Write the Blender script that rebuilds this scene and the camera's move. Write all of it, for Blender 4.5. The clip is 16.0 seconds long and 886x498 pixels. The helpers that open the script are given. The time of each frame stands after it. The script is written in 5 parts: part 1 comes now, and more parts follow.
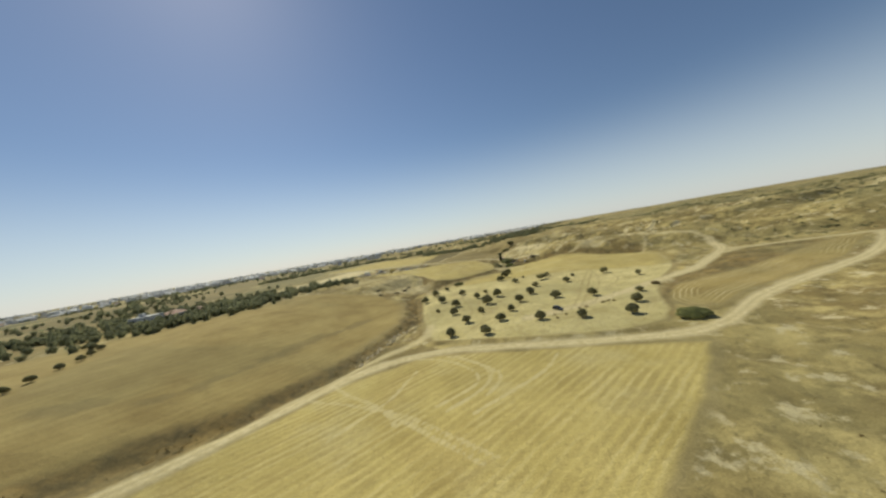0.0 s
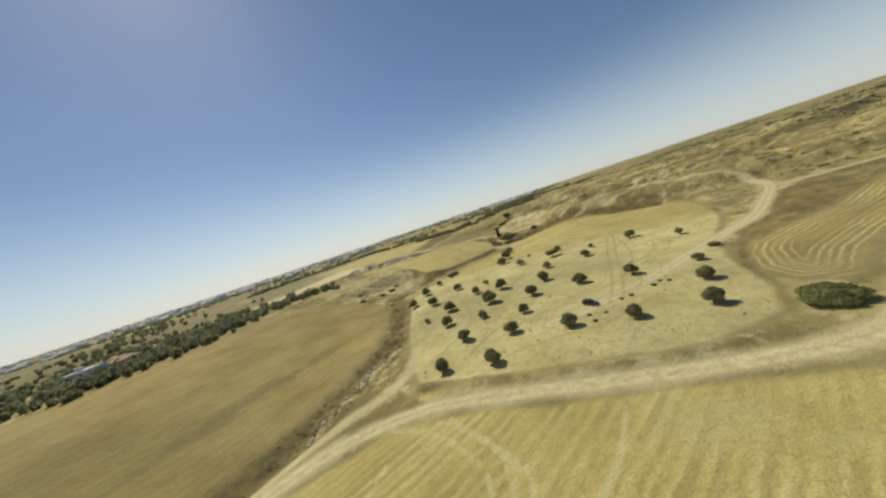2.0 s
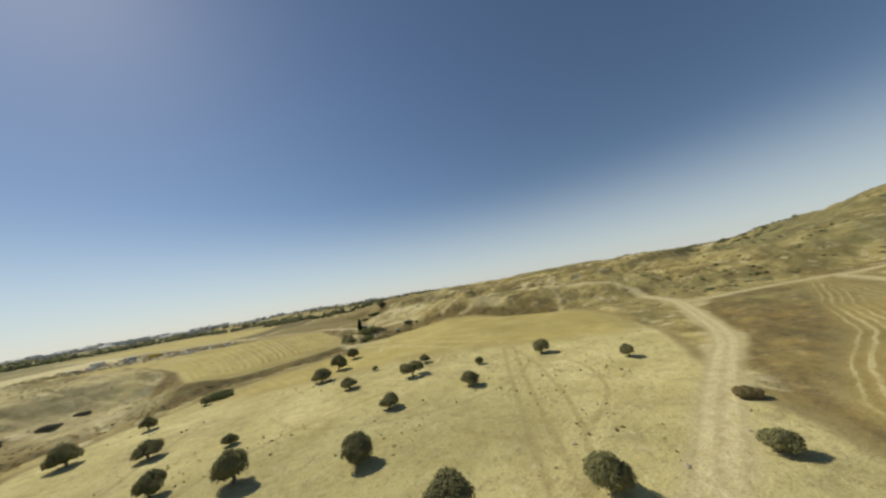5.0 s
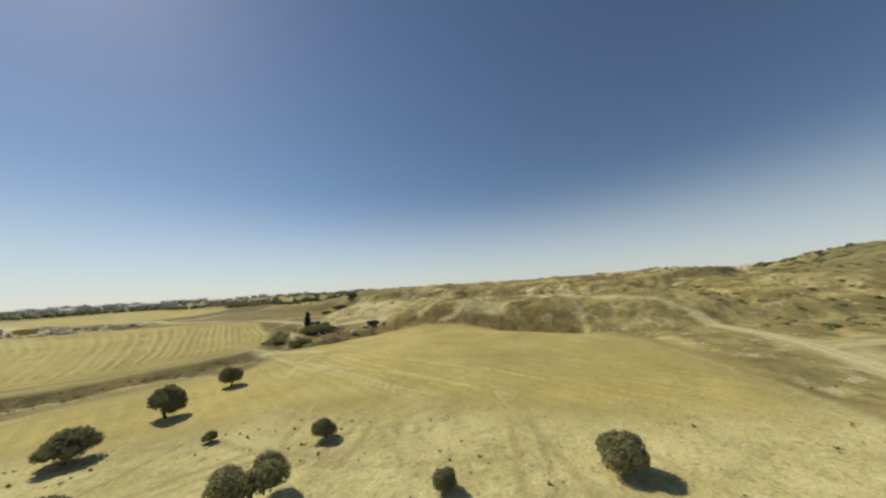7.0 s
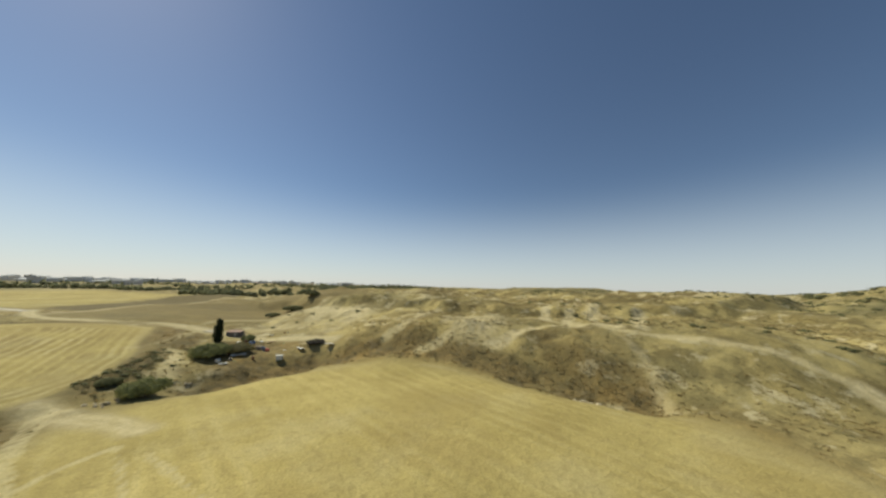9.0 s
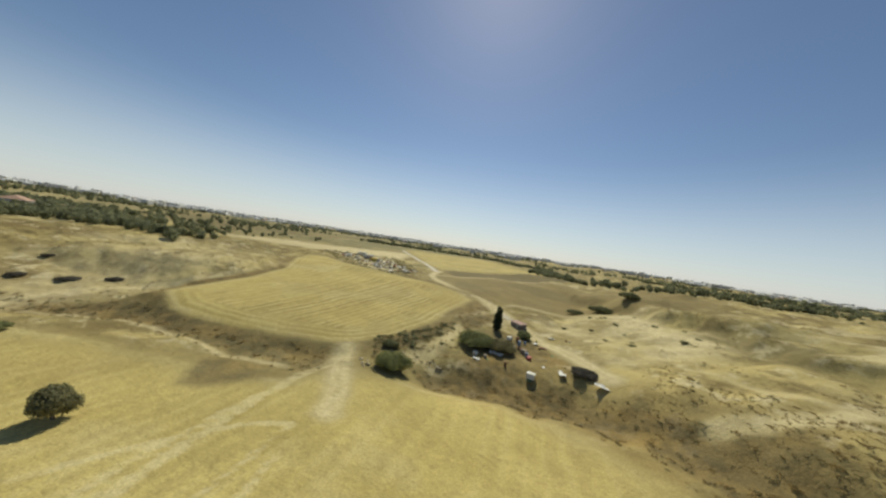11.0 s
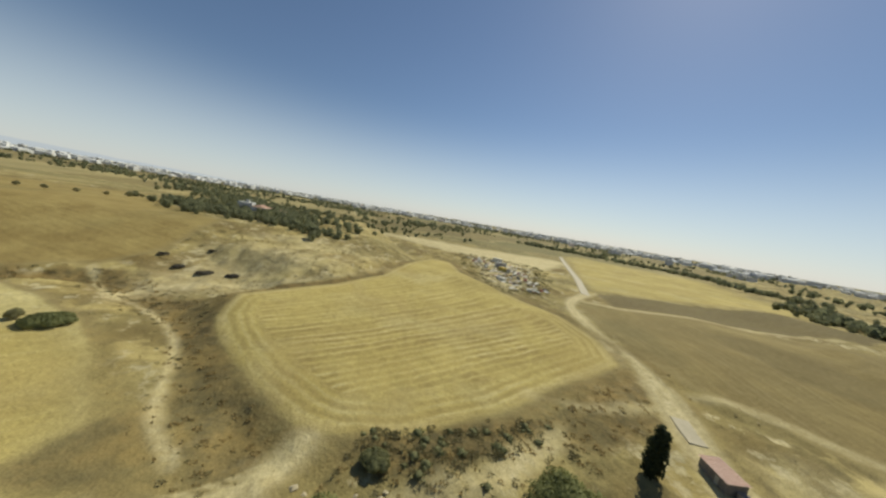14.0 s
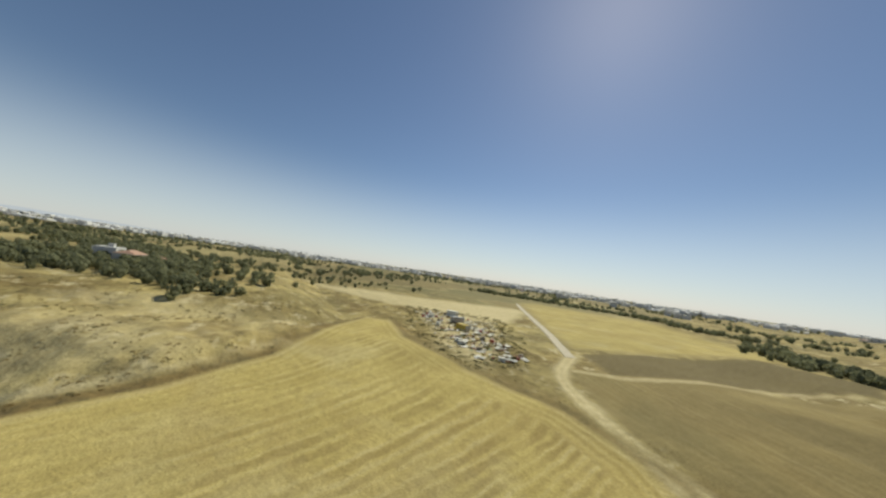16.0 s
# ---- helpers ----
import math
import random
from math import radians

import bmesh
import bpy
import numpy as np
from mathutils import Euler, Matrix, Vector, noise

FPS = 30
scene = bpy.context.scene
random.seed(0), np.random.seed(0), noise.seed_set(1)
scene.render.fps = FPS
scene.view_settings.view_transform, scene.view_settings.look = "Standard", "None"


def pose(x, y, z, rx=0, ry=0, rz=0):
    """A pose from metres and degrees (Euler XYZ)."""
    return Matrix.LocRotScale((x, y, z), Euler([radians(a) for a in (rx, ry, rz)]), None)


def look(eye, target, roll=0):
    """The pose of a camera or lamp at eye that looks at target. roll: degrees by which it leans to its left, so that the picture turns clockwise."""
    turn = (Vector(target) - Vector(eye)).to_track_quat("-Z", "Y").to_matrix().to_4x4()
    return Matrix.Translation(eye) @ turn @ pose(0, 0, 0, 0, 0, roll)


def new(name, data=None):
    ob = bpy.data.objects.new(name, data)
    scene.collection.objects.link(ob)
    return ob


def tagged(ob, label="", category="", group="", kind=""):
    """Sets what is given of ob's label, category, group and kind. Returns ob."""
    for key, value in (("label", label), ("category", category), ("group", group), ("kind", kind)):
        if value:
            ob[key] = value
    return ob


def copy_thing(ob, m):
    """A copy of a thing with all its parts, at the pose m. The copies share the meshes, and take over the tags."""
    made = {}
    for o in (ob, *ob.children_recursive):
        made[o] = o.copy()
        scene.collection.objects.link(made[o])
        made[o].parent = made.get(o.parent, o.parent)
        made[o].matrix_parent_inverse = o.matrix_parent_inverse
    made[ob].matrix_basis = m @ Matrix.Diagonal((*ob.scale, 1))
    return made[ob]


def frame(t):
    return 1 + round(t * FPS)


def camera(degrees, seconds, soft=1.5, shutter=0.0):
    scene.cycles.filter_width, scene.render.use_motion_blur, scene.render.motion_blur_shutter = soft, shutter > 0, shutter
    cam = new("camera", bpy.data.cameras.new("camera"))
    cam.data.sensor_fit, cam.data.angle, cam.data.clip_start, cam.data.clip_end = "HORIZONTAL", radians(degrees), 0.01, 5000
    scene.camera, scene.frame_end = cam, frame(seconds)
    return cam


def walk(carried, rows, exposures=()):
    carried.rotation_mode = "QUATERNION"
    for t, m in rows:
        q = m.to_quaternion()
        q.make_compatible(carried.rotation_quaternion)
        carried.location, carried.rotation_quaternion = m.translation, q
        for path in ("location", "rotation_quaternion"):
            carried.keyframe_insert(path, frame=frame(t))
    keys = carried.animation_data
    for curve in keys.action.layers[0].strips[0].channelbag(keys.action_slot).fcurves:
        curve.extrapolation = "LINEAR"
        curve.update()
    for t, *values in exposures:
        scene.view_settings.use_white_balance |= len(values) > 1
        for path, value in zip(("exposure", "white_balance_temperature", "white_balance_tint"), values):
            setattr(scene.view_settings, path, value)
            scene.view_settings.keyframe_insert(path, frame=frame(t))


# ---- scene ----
cam = camera(113.0, 16.0, soft=2.5)


def flown(x, y, z, yaw, pitch, roll):
    """Pose of the aircraft's camera from place and angles in degrees."""
    a, b = radians(yaw), radians(pitch)
    ahead = Vector((-math.sin(a) * math.cos(b), math.cos(a) * math.cos(b), math.sin(b)))
    eye = Vector((x, y, z))
    return look(eye, eye + ahead, roll)


ROWS = [
    (0, -0.55, -0.55, 30.75, 0.01, -1.63, -9.80),
    (0.5, 0.84, 7.12, 31.02, 2.36, -1.55, -12.43),
    (1, 3.47, 15.51, 31.22, -0.76, -0.59, -10.14),
    (1.5, 3.72, 22.79, 31.31, -2.42, -5.49, -19.03),
    (2, 5.99, 31.73, 31.10, 0.51, -5.44, -18.30),
    (2.5, 9.40, 39.77, 30.20, 3.63, -6.55, -20.27),
    (3, 13.84, 47.43, 28.98, 7.38, -5.16, -20.42),
    (3.5, 18.55, 58.06, 25.54, 8.79, -4.81, -19.34),
    (3.8, 21.10, 65.25, 23.48, -4.74, -5.09, -14.90),
    (4, 22.75, 70.18, 22.22, -17.35, -3.77, -15.18),
    (4.5, 27.62, 80.24, 21.10, -21.90, 1.76, -12.55),
    (4.7, 29.86, 84.99, 19.69, -22.48, 6.29, -11.04),
    (5.8, 42.21, 107.51, 17.99, -24.00, 8.50, -8.50),
    (6.8, 53.45, 127.98, 16.45, -24.00, 7.38, -4.89),
    (7, 55.76, 131.50, 16.39, -23.70, 7.46, -3.38),
    (7.5, 59.71, 142.07, 16.43, -23.13, 7.42, -0.56),
    (8, 65.31, 152.39, 17.83, -24.15, 7.85, -1.89),
    (8.5, 70.64, 162.05, 18.72, -24.97, 9.87, -0.72),
    (9, 75.79, 169.99, 20.04, -24.34, 7.45, 1.41),
    (9.5, 81.39, 178.11, 21.40, -22.81, 5.89, 3.36),
    (10, 84.17, 186.89, 21.46, -18.99, 5.91, 2.26),
    (10.2, 84.60, 190.56, 21.42, -4.26, 4.78, 1.29),
    (10.6, 87.20, 195.60, 23.00, 21.00, 2.00, 6.00),
    (11.2, 91.30, 203.00, 25.80, 45.00, -2.00, 9.00),
    (11.8, 94.00, 210.30, 28.30, 61.00, -5.00, 8.50),
    (12.3, 93.40, 217.27, 29.26, 69.29, -6.15, 8.42),
    (12.5, 91.86, 220.32, 29.23, 71.96, -5.36, 10.86),
    (13, 88.17, 227.47, 30.93, 74.24, -4.42, 12.58),
    (13.5, 81.86, 233.45, 30.67, 71.77, -6.86, 10.02),
    (14, 74.48, 238.81, 30.31, 70.01, -6.22, 9.68),
    (14.5, 66.61, 242.30, 29.64, 67.56, -3.62, 8.43),
    (15, 60.05, 245.07, 29.69, 66.29, -0.88, 9.38),
    (15.5, 52.10, 249.29, 29.03, 63.71, 1.36, 7.93),
    (16, 43.15, 254.39, 28.90, 61.89, 4.57, 8.42),
]
walk(cam, [(t, flown(*r)) for t, *r in ROWS], exposures=[(0.0, 0.0, 6500, 3), (2.8, -0.02, 6500, 3), (3.5, -0.24, 6500, 3), (4.0, -0.14, 6500, 3), (4.7, -0.05, 6500, 3), (16.0, 0.0, 6500, 3)])

# ---- sky and sun ----
SUN_BEARING, SUN_ELEVATION = -34.0, 45.0
world = bpy.data.worlds.new("sky")
scene.world = world
world.use_nodes = True
wn, wl = world.node_tree.nodes, world.node_tree.links
wn.clear()
sky = wn.new("ShaderNodeTexSky")
sky.sky_type, sky.sun_disc = "NISHITA", False
sky.sun_elevation, sky.sun_rotation = radians(SUN_ELEVATION), radians(SUN_BEARING)
sky.altitude, sky.air_density, sky.dust_density, sky.ozone_density = 200, 1.0, 0.22, 3.0
back = wn.new("ShaderNodeBackground")
back.inputs["Strength"].default_value = 0.075
out = wn.new("ShaderNodeOutputWorld")
# pale summer haze low over the whole horizon
geo = wn.new("ShaderNodeTexCoord")
split = wn.new("ShaderNodeSeparateXYZ")
wl.new(geo.outputs["Generated"], split.inputs[0])
low = wn.new("ShaderNodeMapRange")
low.interpolation_type = "SMOOTHERSTEP"
for key, value in (("From Min", -0.05), ("From Max", 0.36), ("To Min", 0.62), ("To Max", 0.0)):
    low.inputs[key].default_value = value
wl.new(split.outputs["Z"], low.inputs["Value"])
haze = wn.new("ShaderNodeMix")
haze.data_type = "RGBA"
haze.inputs[7].default_value = (8.9, 9.3, 9.9, 1)
wl.new(low.outputs[0], haze.inputs[0])
warm = wn.new("ShaderNodeMix")
warm.data_type, warm.blend_type = "RGBA", "MULTIPLY"
warm.inputs[0].default_value, warm.inputs[7].default_value = 1.0, (1.06, 0.995, 1.0, 1)
wl.new(sky.outputs[0], warm.inputs[6])
wl.new(warm.outputs[2], haze.inputs[6])
wl.new(haze.outputs[2], back.inputs[0])
wl.new(back.outputs[0], out.inputs[0])

sun_data = bpy.data.lights.new("sun", "SUN")
sun_data.energy, sun_data.angle, sun_data.color = 4.0, radians(0.53), (1.0, 0.945, 0.81)
sun = new("sun", sun_data)
sb, se = radians(SUN_BEARING), radians(SUN_ELEVATION)
to_sun = Vector((math.sin(sb) * math.cos(se), math.cos(sb) * math.cos(se), math.sin(se)))
sun.matrix_world = look(to_sun * 500, (0, 0, 0))

# ---- materials ----
class Nodes:
    """A small helper to write node trees."""

    def __init__(self, name):
        self.mat = bpy.data.materials.new(name)
        self.mat.use_nodes = True
        self.tree = self.mat.node_tree
        self.bsdf = self.tree.nodes["Principled BSDF"]

    def put(self, socket, value):
        if hasattr(value, "is_output"):
            self.tree.links.new(value, socket)
        else:
            socket.default_value = value

    def math(self, operation, a, b=0.0, clamp=False):
        node = self.tree.nodes.new("ShaderNodeMath")
        node.operation, node.use_clamp = operation, clamp
        self.put(node.inputs[0], a), self.put(node.inputs[1], b)
        return node.outputs[0]

    def mix(self, fac, a, b, blend="MIX"):
        node = self.tree.nodes.new("ShaderNodeMix")
        node.data_type, node.blend_type = "RGBA", blend
        self.put(node.inputs[0], fac)
        self.put(node.inputs[6], (*a, 1) if isinstance(a, tuple) else a)
        self.put(node.inputs[7], (*b, 1) if isinstance(b, tuple) else b)
        return node.outputs[2]

    def noise(self, scale, detail=4.0, rough=0.55, where=None, distort=0.0):
        node = self.tree.nodes.new("ShaderNodeTexNoise")
        node.inputs["Scale"].default_value, node.inputs["Detail"].default_value = scale, detail
        node.inputs["Roughness"].default_value, node.inputs["Distortion"].default_value = rough, distort
        self.tree.links.new(where or self.place(), node.inputs["Vector"])
        return node.outputs["Fac"]

    def place(self):
        node = self.tree.nodes.get("place") or self.tree.nodes.new("ShaderNodeTexCoord")
        node.name = "place"
        return node.outputs["Object"]

    def attribute(self, name):
        node = self.tree.nodes.new("ShaderNodeAttribute")
        node.attribute_name = name
        return node.outputs["Fac"]

    def ramp(self, fac, low, high):
        node = self.tree.nodes.new("ShaderNodeMapRange")
        self.put(node.inputs["Value"], fac)
        node.inputs["From Min"].default_value, node.inputs["From Max"].default_value = low, high
        return node.outputs[0]

    def finish(self, colour, rough=0.8, bump=None, height=0.05, metal=0.0, spec=0.3):
        self.put(self.bsdf.inputs["Base Color"], (*colour, 1) if isinstance(colour, tuple) else colour)
        self.put(self.bsdf.inputs["Roughness"], rough)
        self.bsdf.inputs["Metallic"].default_value = metal
        self.bsdf.inputs["Specular IOR Level"].default_value = spec
        if bump is not None:
            node = self.tree.nodes.new("ShaderNodeBump")
            node.inputs["Strength"].default_value, node.inputs["Distance"].default_value = 0.6, height
            self.tree.links.new(bump, node.inputs["Height"])
            self.tree.links.new(node.outputs[0], self.bsdf.inputs["Normal"])
        return self.mat


def two_tone(name, a, b, scale, rough=0.8, metal=0.0, height=0.02, spec=0.3, vary=0.0):
    """A surface of two mottled tones at two scales, with fine relief."""
    n = Nodes(name)
    fine, broad = n.noise(scale * 6, 5), n.noise(scale, 3)
    fac = n.ramp(n.math("ADD", n.math("MULTIPLY", fine, 0.5), n.math("MULTIPLY", broad, 0.7)), 0.35, 0.85)
    colour = n.mix(fac, a, b)
    if vary:
        info = n.tree.nodes.new("ShaderNodeObjectInfo")
        colour = n.mix(n.math("MULTIPLY", info.outputs["Random"], vary), colour, tuple(0.45 * v for v in a))
    return n.finish(colour, rough, fine, height, metal, spec)


def foliage(name, dark, light, scale=0.8, thin_part=0.38):
    """Leaves: each clump its own tone, and each plant a little different."""
    n = Nodes(name)
    geo, info = n.tree.nodes.new("ShaderNodeNewGeometry"), n.tree.nodes.new("ShaderNodeObjectInfo")
    fac = n.math("ADD", n.math("MULTIPLY", geo.outputs["Random Per Island"], 0.35), n.math("MULTIPLY", n.noise(scale, 4), 0.85))
    colour = n.mix(fac, dark, light)
    colour = n.mix(n.math("MULTIPLY", info.outputs["Random"], 0.35), colour, tuple(0.6 * d + 0.02 for d in dark))
    n.finish(colour, 0.75, None, spec=0.12)
    thin = n.tree.nodes.new("ShaderNodeBsdfTranslucent")
    n.tree.links.new(colour, thin.inputs["Color"])
    both = n.tree.nodes.new("ShaderNodeMixShader")
    both.inputs[0].default_value = thin_part
    n.tree.links.new(n.bsdf.outputs[0], both.inputs[1])
    n.tree.links.new(thin.outputs[0], both.inputs[2])
    n.tree.links.new(both.outputs[0], n.tree.nodes["Material Output"].inputs["Surface"])
    return n.mat


def ground_material():
    n = Nodes("dry_land")
    broad, mid, fine, grit = n.noise(0.012, 4), n.noise(0.09, 5, 0.6), n.noise(0.7, 5, 0.65), n.noise(4.0, 4, 0.7)
    clump = n.noise(0.33, 5, 0.72)
    # open dry land with thin grass
    col = n.mix(n.ramp(mid, 0.3, 0.7), (0.28, 0.215, 0.09), (0.40, 0.315, 0.14))
    far = n.attribute("patch")
    col = n.mix(n.ramp(far, 0.05, 0.35), col, (0.25, 0.20, 0.09))
    col = n.mix(n.ramp(far, 0.4, 0.65), col, (0.50, 0.405, 0.185))
    col = n.mix(n.ramp(far, 0.7, 0.9), col, (0.19, 0.17, 0.075))
    # thorny scrub and dead thistles
    rough_land = n.mix(n.ramp(mid, 0.36, 0.62), (0.26, 0.195, 0.075), (0.49, 0.38, 0.145))
    rough_land = n.mix(n.math("MULTIPLY", n.ramp(n.noise(0.045, 4, 0.6), 0.45, 0.62), 0.55), rough_land, (0.22, 0.182, 0.08))
    rough_land = n.mix(n.math("MULTIPLY", n.ramp(clump, 0.5, 0.66), 0.6), rough_land, (0.14, 0.108, 0.047))
    rough_land = n.mix(n.math("MULTIPLY", n.ramp(n.noise(0.021, 5, 0.62, distort=0.8), 0.5, 0.6), 0.7), rough_land, (0.235, 0.165, 0.062))
    rough_land = n.mix(n.math("MULTIPLY", n.ramp(n.noise(0.055, 6, 0.7), 0.5, 0.59), 0.85), rough_land, (0.60, 0.475, 0.19))
    rough_land = n.mix(n.math("MULTIPLY", n.ramp(n.noise(0.17, 5, 0.7), 0.555, 0.64), 0.85), rough_land, (0.70, 0.59, 0.34))
    col = n.mix(n.attribute("scrub"), col, rough_land)
    # drill lines of the fields
    row = n.math("ADD", n.attribute("row"), n.math("MULTIPLY", n.noise(0.05, 3, 0.5), 3.2))
    row = n.math("ADD", row, n.math("MULTIPLY", n.noise(0.35, 3, 0.6), 1.5))
    wave = n.math("SINE", n.math("MULTIPLY", row, 2 * math.pi / 2.5))
    wide = n.math("SINE", n.math("MULTIPLY", row, 2 * math.pi / 3.6))
    slow = n.math("MULTIPLY", n.math("SINE", n.math("MULTIPLY", row, 2 * math.pi / 9.7)), n.math("SINE", n.math("MULTIPLY", row, 2 * math.pi / 6.1)))
    drill = n.ramp(n.math("ADD", n.math("MULTIPLY", wave, 0.7), n.math("ADD", n.math("ADD", n.math("MULTIPLY", wide, 0.45), n.math("MULTIPLY", slow, 0.7)), n.math("MULTIPLY", clump, 1.6))), 0.45, 1.35)
    worn = n.math("ADD", 0.3, n.math("MULTIPLY", n.ramp(n.noise(0.06, 5, 0.68, distort=0.8), 0.42, 0.58), 0.7))
    crest = n.math("MULTIPLY", n.math("MULTIPLY", n.ramp(n.math("ADD", n.math("ADD", wave, n.math("MULTIPLY", slow, 0.5)), n.math("MULTIPLY", clump, -1.4)), -1.3, -1.8), worn), n.attribute("rows"))
    # brown fallow field
    brown = n.mix(n.ramp(mid, 0.3, 0.7), (0.31, 0.22, 0.076), (0.47, 0.355, 0.13))
    brown = n.mix(n.math("MULTIPLY", n.ramp(n.noise(0.03, 5, 0.65, distort=0.6), 0.5, 0.66), 0.5), brown, (0.53, 0.41, 0.16))
    brown = n.mix(n.math("MULTIPLY", n.ramp(clump, 0.55, 0.75), 0.35), brown, (0.19, 0.135, 0.055))
    brown = n.mix(n.math("MULTIPLY", drill, 0.2), brown, (0.22, 0.155, 0.055))
    brown = n.mix(n.math("MULTIPLY", crest, 0.95), brown, (0.66, 0.54, 0.28))
    col = n.mix(n.attribute("brown"), col, brown)
    col = n.mix(n.attribute("ploughed"), col, n.mix(n.ramp(fine, 0.3, 0.7), (0.165, 0.125, 0.055), (0.25, 0.195, 0.085)))
    # mown ground between the trees
    pale = n.mix(n.ramp(mid, 0.32, 0.66), (0.53, 0.435, 0.175), (0.74, 0.625, 0.29))
    pale = n.mix(n.math("MULTIPLY", n.ramp(n.noise(0.05, 5, 0.65, distort=1.0), 0.52, 0.64), 0.5), pale, (0.42, 0.33, 0.155))
    pale = n.mix(n.math("MULTIPLY", n.ramp(clump, 0.5, 0.7), 0.55), pale, (0.33, 0.26, 0.125))
    pale = n.mix(n.math("MULTIPLY", n.ramp(n.noise(1.1, 4, 0.7), 0.54, 0.68), 0.6), pale, (0.27, 0.205, 0.095))
    pale = n.mix(n.math("MULTIPLY", n.ramp(n.noise(0.6, 4, 0.7), 0.55, 0.68), 0.5), pale, (0.78, 0.68, 0.40))
    col = n.mix(n.attribute("pale"), col, pale)
    # dark thicket floor of the gullies
    thicket = n.mix(n.ramp(clump, 0.4, 0.62), (0.27, 0.185, 0.07), (0.115, 0.088, 0.042))
    thicket = n.mix(n.math("MULTIPLY", n.ramp(n.noise(0.12, 4, 0.6), 0.53, 0.66), 0.75), thicket, (0.38, 0.25, 0.08))
    col = n.mix(n.attribute("gully"), col, thicket)
    # straw stubble with harvest rows
    gold = n.mix(n.ramp(mid, 0.28, 0.7), (0.49, 0.38, 0.122), (0.66, 0.525, 0.19))
    gold = n.mix(n.math("MULTIPLY", n.math("MULTIPLY", n.math("MULTIPLY", drill, 0.95), worn), n.attribute("rows")), gold, (0.27, 0.19, 0.065))
    gold = n.mix(n.math("MULTIPLY", crest, 0.8), gold, (0.72, 0.60, 0.30))
    gold = n.mix(n.math("MULTIPLY", n.ramp(n.noise(0.05, 4, 0.6), 0.52, 0.66), 0.4), gold, (0.64, 0.54, 0.27))
    gold = n.mix(n.math("MULTIPLY", n.ramp(n.noise(0.9, 4, 0.7), 0.52, 0.68), 0.38), gold, (0.31, 0.23, 0.085))
    gold = n.mix(n.math("MULTIPLY", n.ramp(n.noise(0.028, 4, 0.6, distort=1.2), 0.5, 0.62), 0.35), gold, (0.40, 0.29, 0.10))
    col = n.mix(n.attribute("gold"), col, gold)
    col = n.mix(n.math("MULTIPLY", n.attribute("green"), 0.65), col, (0.175, 0.163, 0.075))
    # bare sandy earth of banks and tracks, with two wheel ruts and a worn crown
    sand = n.mix(n.ramp(fine, 0.3, 0.7), (0.56, 0.45, 0.215), (0.78, 0.66, 0.38))
    lane = n.attribute("lane")
    crown = n.math("MULTIPLY", n.ramp(n.math("ABSOLUTE", n.math("SUBTRACT", n.math("ADD", lane, n.math("MULTIPLY", fine, 0.5)), 1.15)), 0.35, 0.8), n.ramp(lane, 3.2, 2.2))
    sand = n.mix(n.math("MULTIPLY", crown, 0.35), sand, (0.36, 0.285, 0.14))
    col = n.mix(n.attribute("sand"), col, sand)
    # wheel lines over the fields
    wheel = n.ramp(n.math("ADD", n.attribute("wheel"), n.math("MULTIPLY", n.math("SUBTRACT", clump, 0.5), 1.6)), 0.6, 0.15)
    print_tone = n.mix(n.attribute("pale"), (0.72, 0.61, 0.33), (0.36, 0.275, 0.115))
    col = n.mix(n.math("MULTIPLY", wheel, 0.55), col, print_tone)
    # grain over all of it
    col = n.mix(n.math("MULTIPLY", n.ramp(grit, 0.35, 0.7), 0.35), col, (0.14, 0.11, 0.05), "MULTIPLY")
    col = n.mix(n.math("MULTIPLY", n.ramp(broad, 0.4, 0.7), 0.2), col, (0.24, 0.19, 0.08))
    bump = n.math("ADD", n.math("MULTIPLY", clump, 1.6), n.math("ADD", n.math("MULTIPLY", fine, 0.7), n.math("MULTIPLY", grit, 0.25)))
    return n.finish(col, 0.95, bump, 0.35, spec=0.12)


GROUND = ground_material()
LEAF_OLIVE = foliage("olive_leaves", (0.20, 0.188, 0.084), (0.39, 0.355, 0.175), thin_part=0.45)
LEAF_GREY = foliage("grey_green_leaves", (0.15, 0.152, 0.066), (0.29, 0.28, 0.13), thin_part=0.4)
LEAF_BUSH = foliage("green_bush_leaves", (0.16, 0.175, 0.062), (0.34, 0.335, 0.135), thin_part=0.45)
LEAF_DARK = foliage("dark_conifer_leaves", (0.022, 0.03, 0.013), (0.055, 0.065, 0.03))
# distance haze is put into the far leaves as a paler, greyer tone
LEAF_FAR = foliage("hazed_pine_leaves", (0.185, 0.195, 0.10), (0.34, 0.335, 0.185), 0.05, 0.55)
PAVING = two_tone("worn_concrete", (0.42, 0.35, 0.23), (0.56, 0.48, 0.33), 0.5, 0.8)
DRY_SHRUB = foliage("dry_thorn", (0.25, 0.19, 0.085), (0.46, 0.355, 0.165), thin_part=0.5)
BARK = two_tone("bark", (0.10, 0.075, 0.05), (0.21, 0.17, 0.125), 3.0, 0.9)
LEAF_SCRUB = foliage("grey_brown_scrub", (0.185, 0.165, 0.075), (0.35, 0.30, 0.145), thin_part=0.45)
LEAF_OCHRE = foliage("ochre_scrub", (0.25, 0.18, 0.072), (0.44, 0.33, 0.14), thin_part=0.45)
LEAF_HEAP = foliage("dead_branches", (0.085, 0.074, 0.055), (0.18, 0.155, 0.115))
STONE = two_tone("pale_limestone", (0.38, 0.31, 0.18), (0.54, 0.455, 0.30), 1.2, 0.9)
WHITE_PLASTER = two_tone("white_plaster", (0.58, 0.56, 0.51), (0.76, 0.74, 0.70), 0.5, 0.85, vary=0.4)
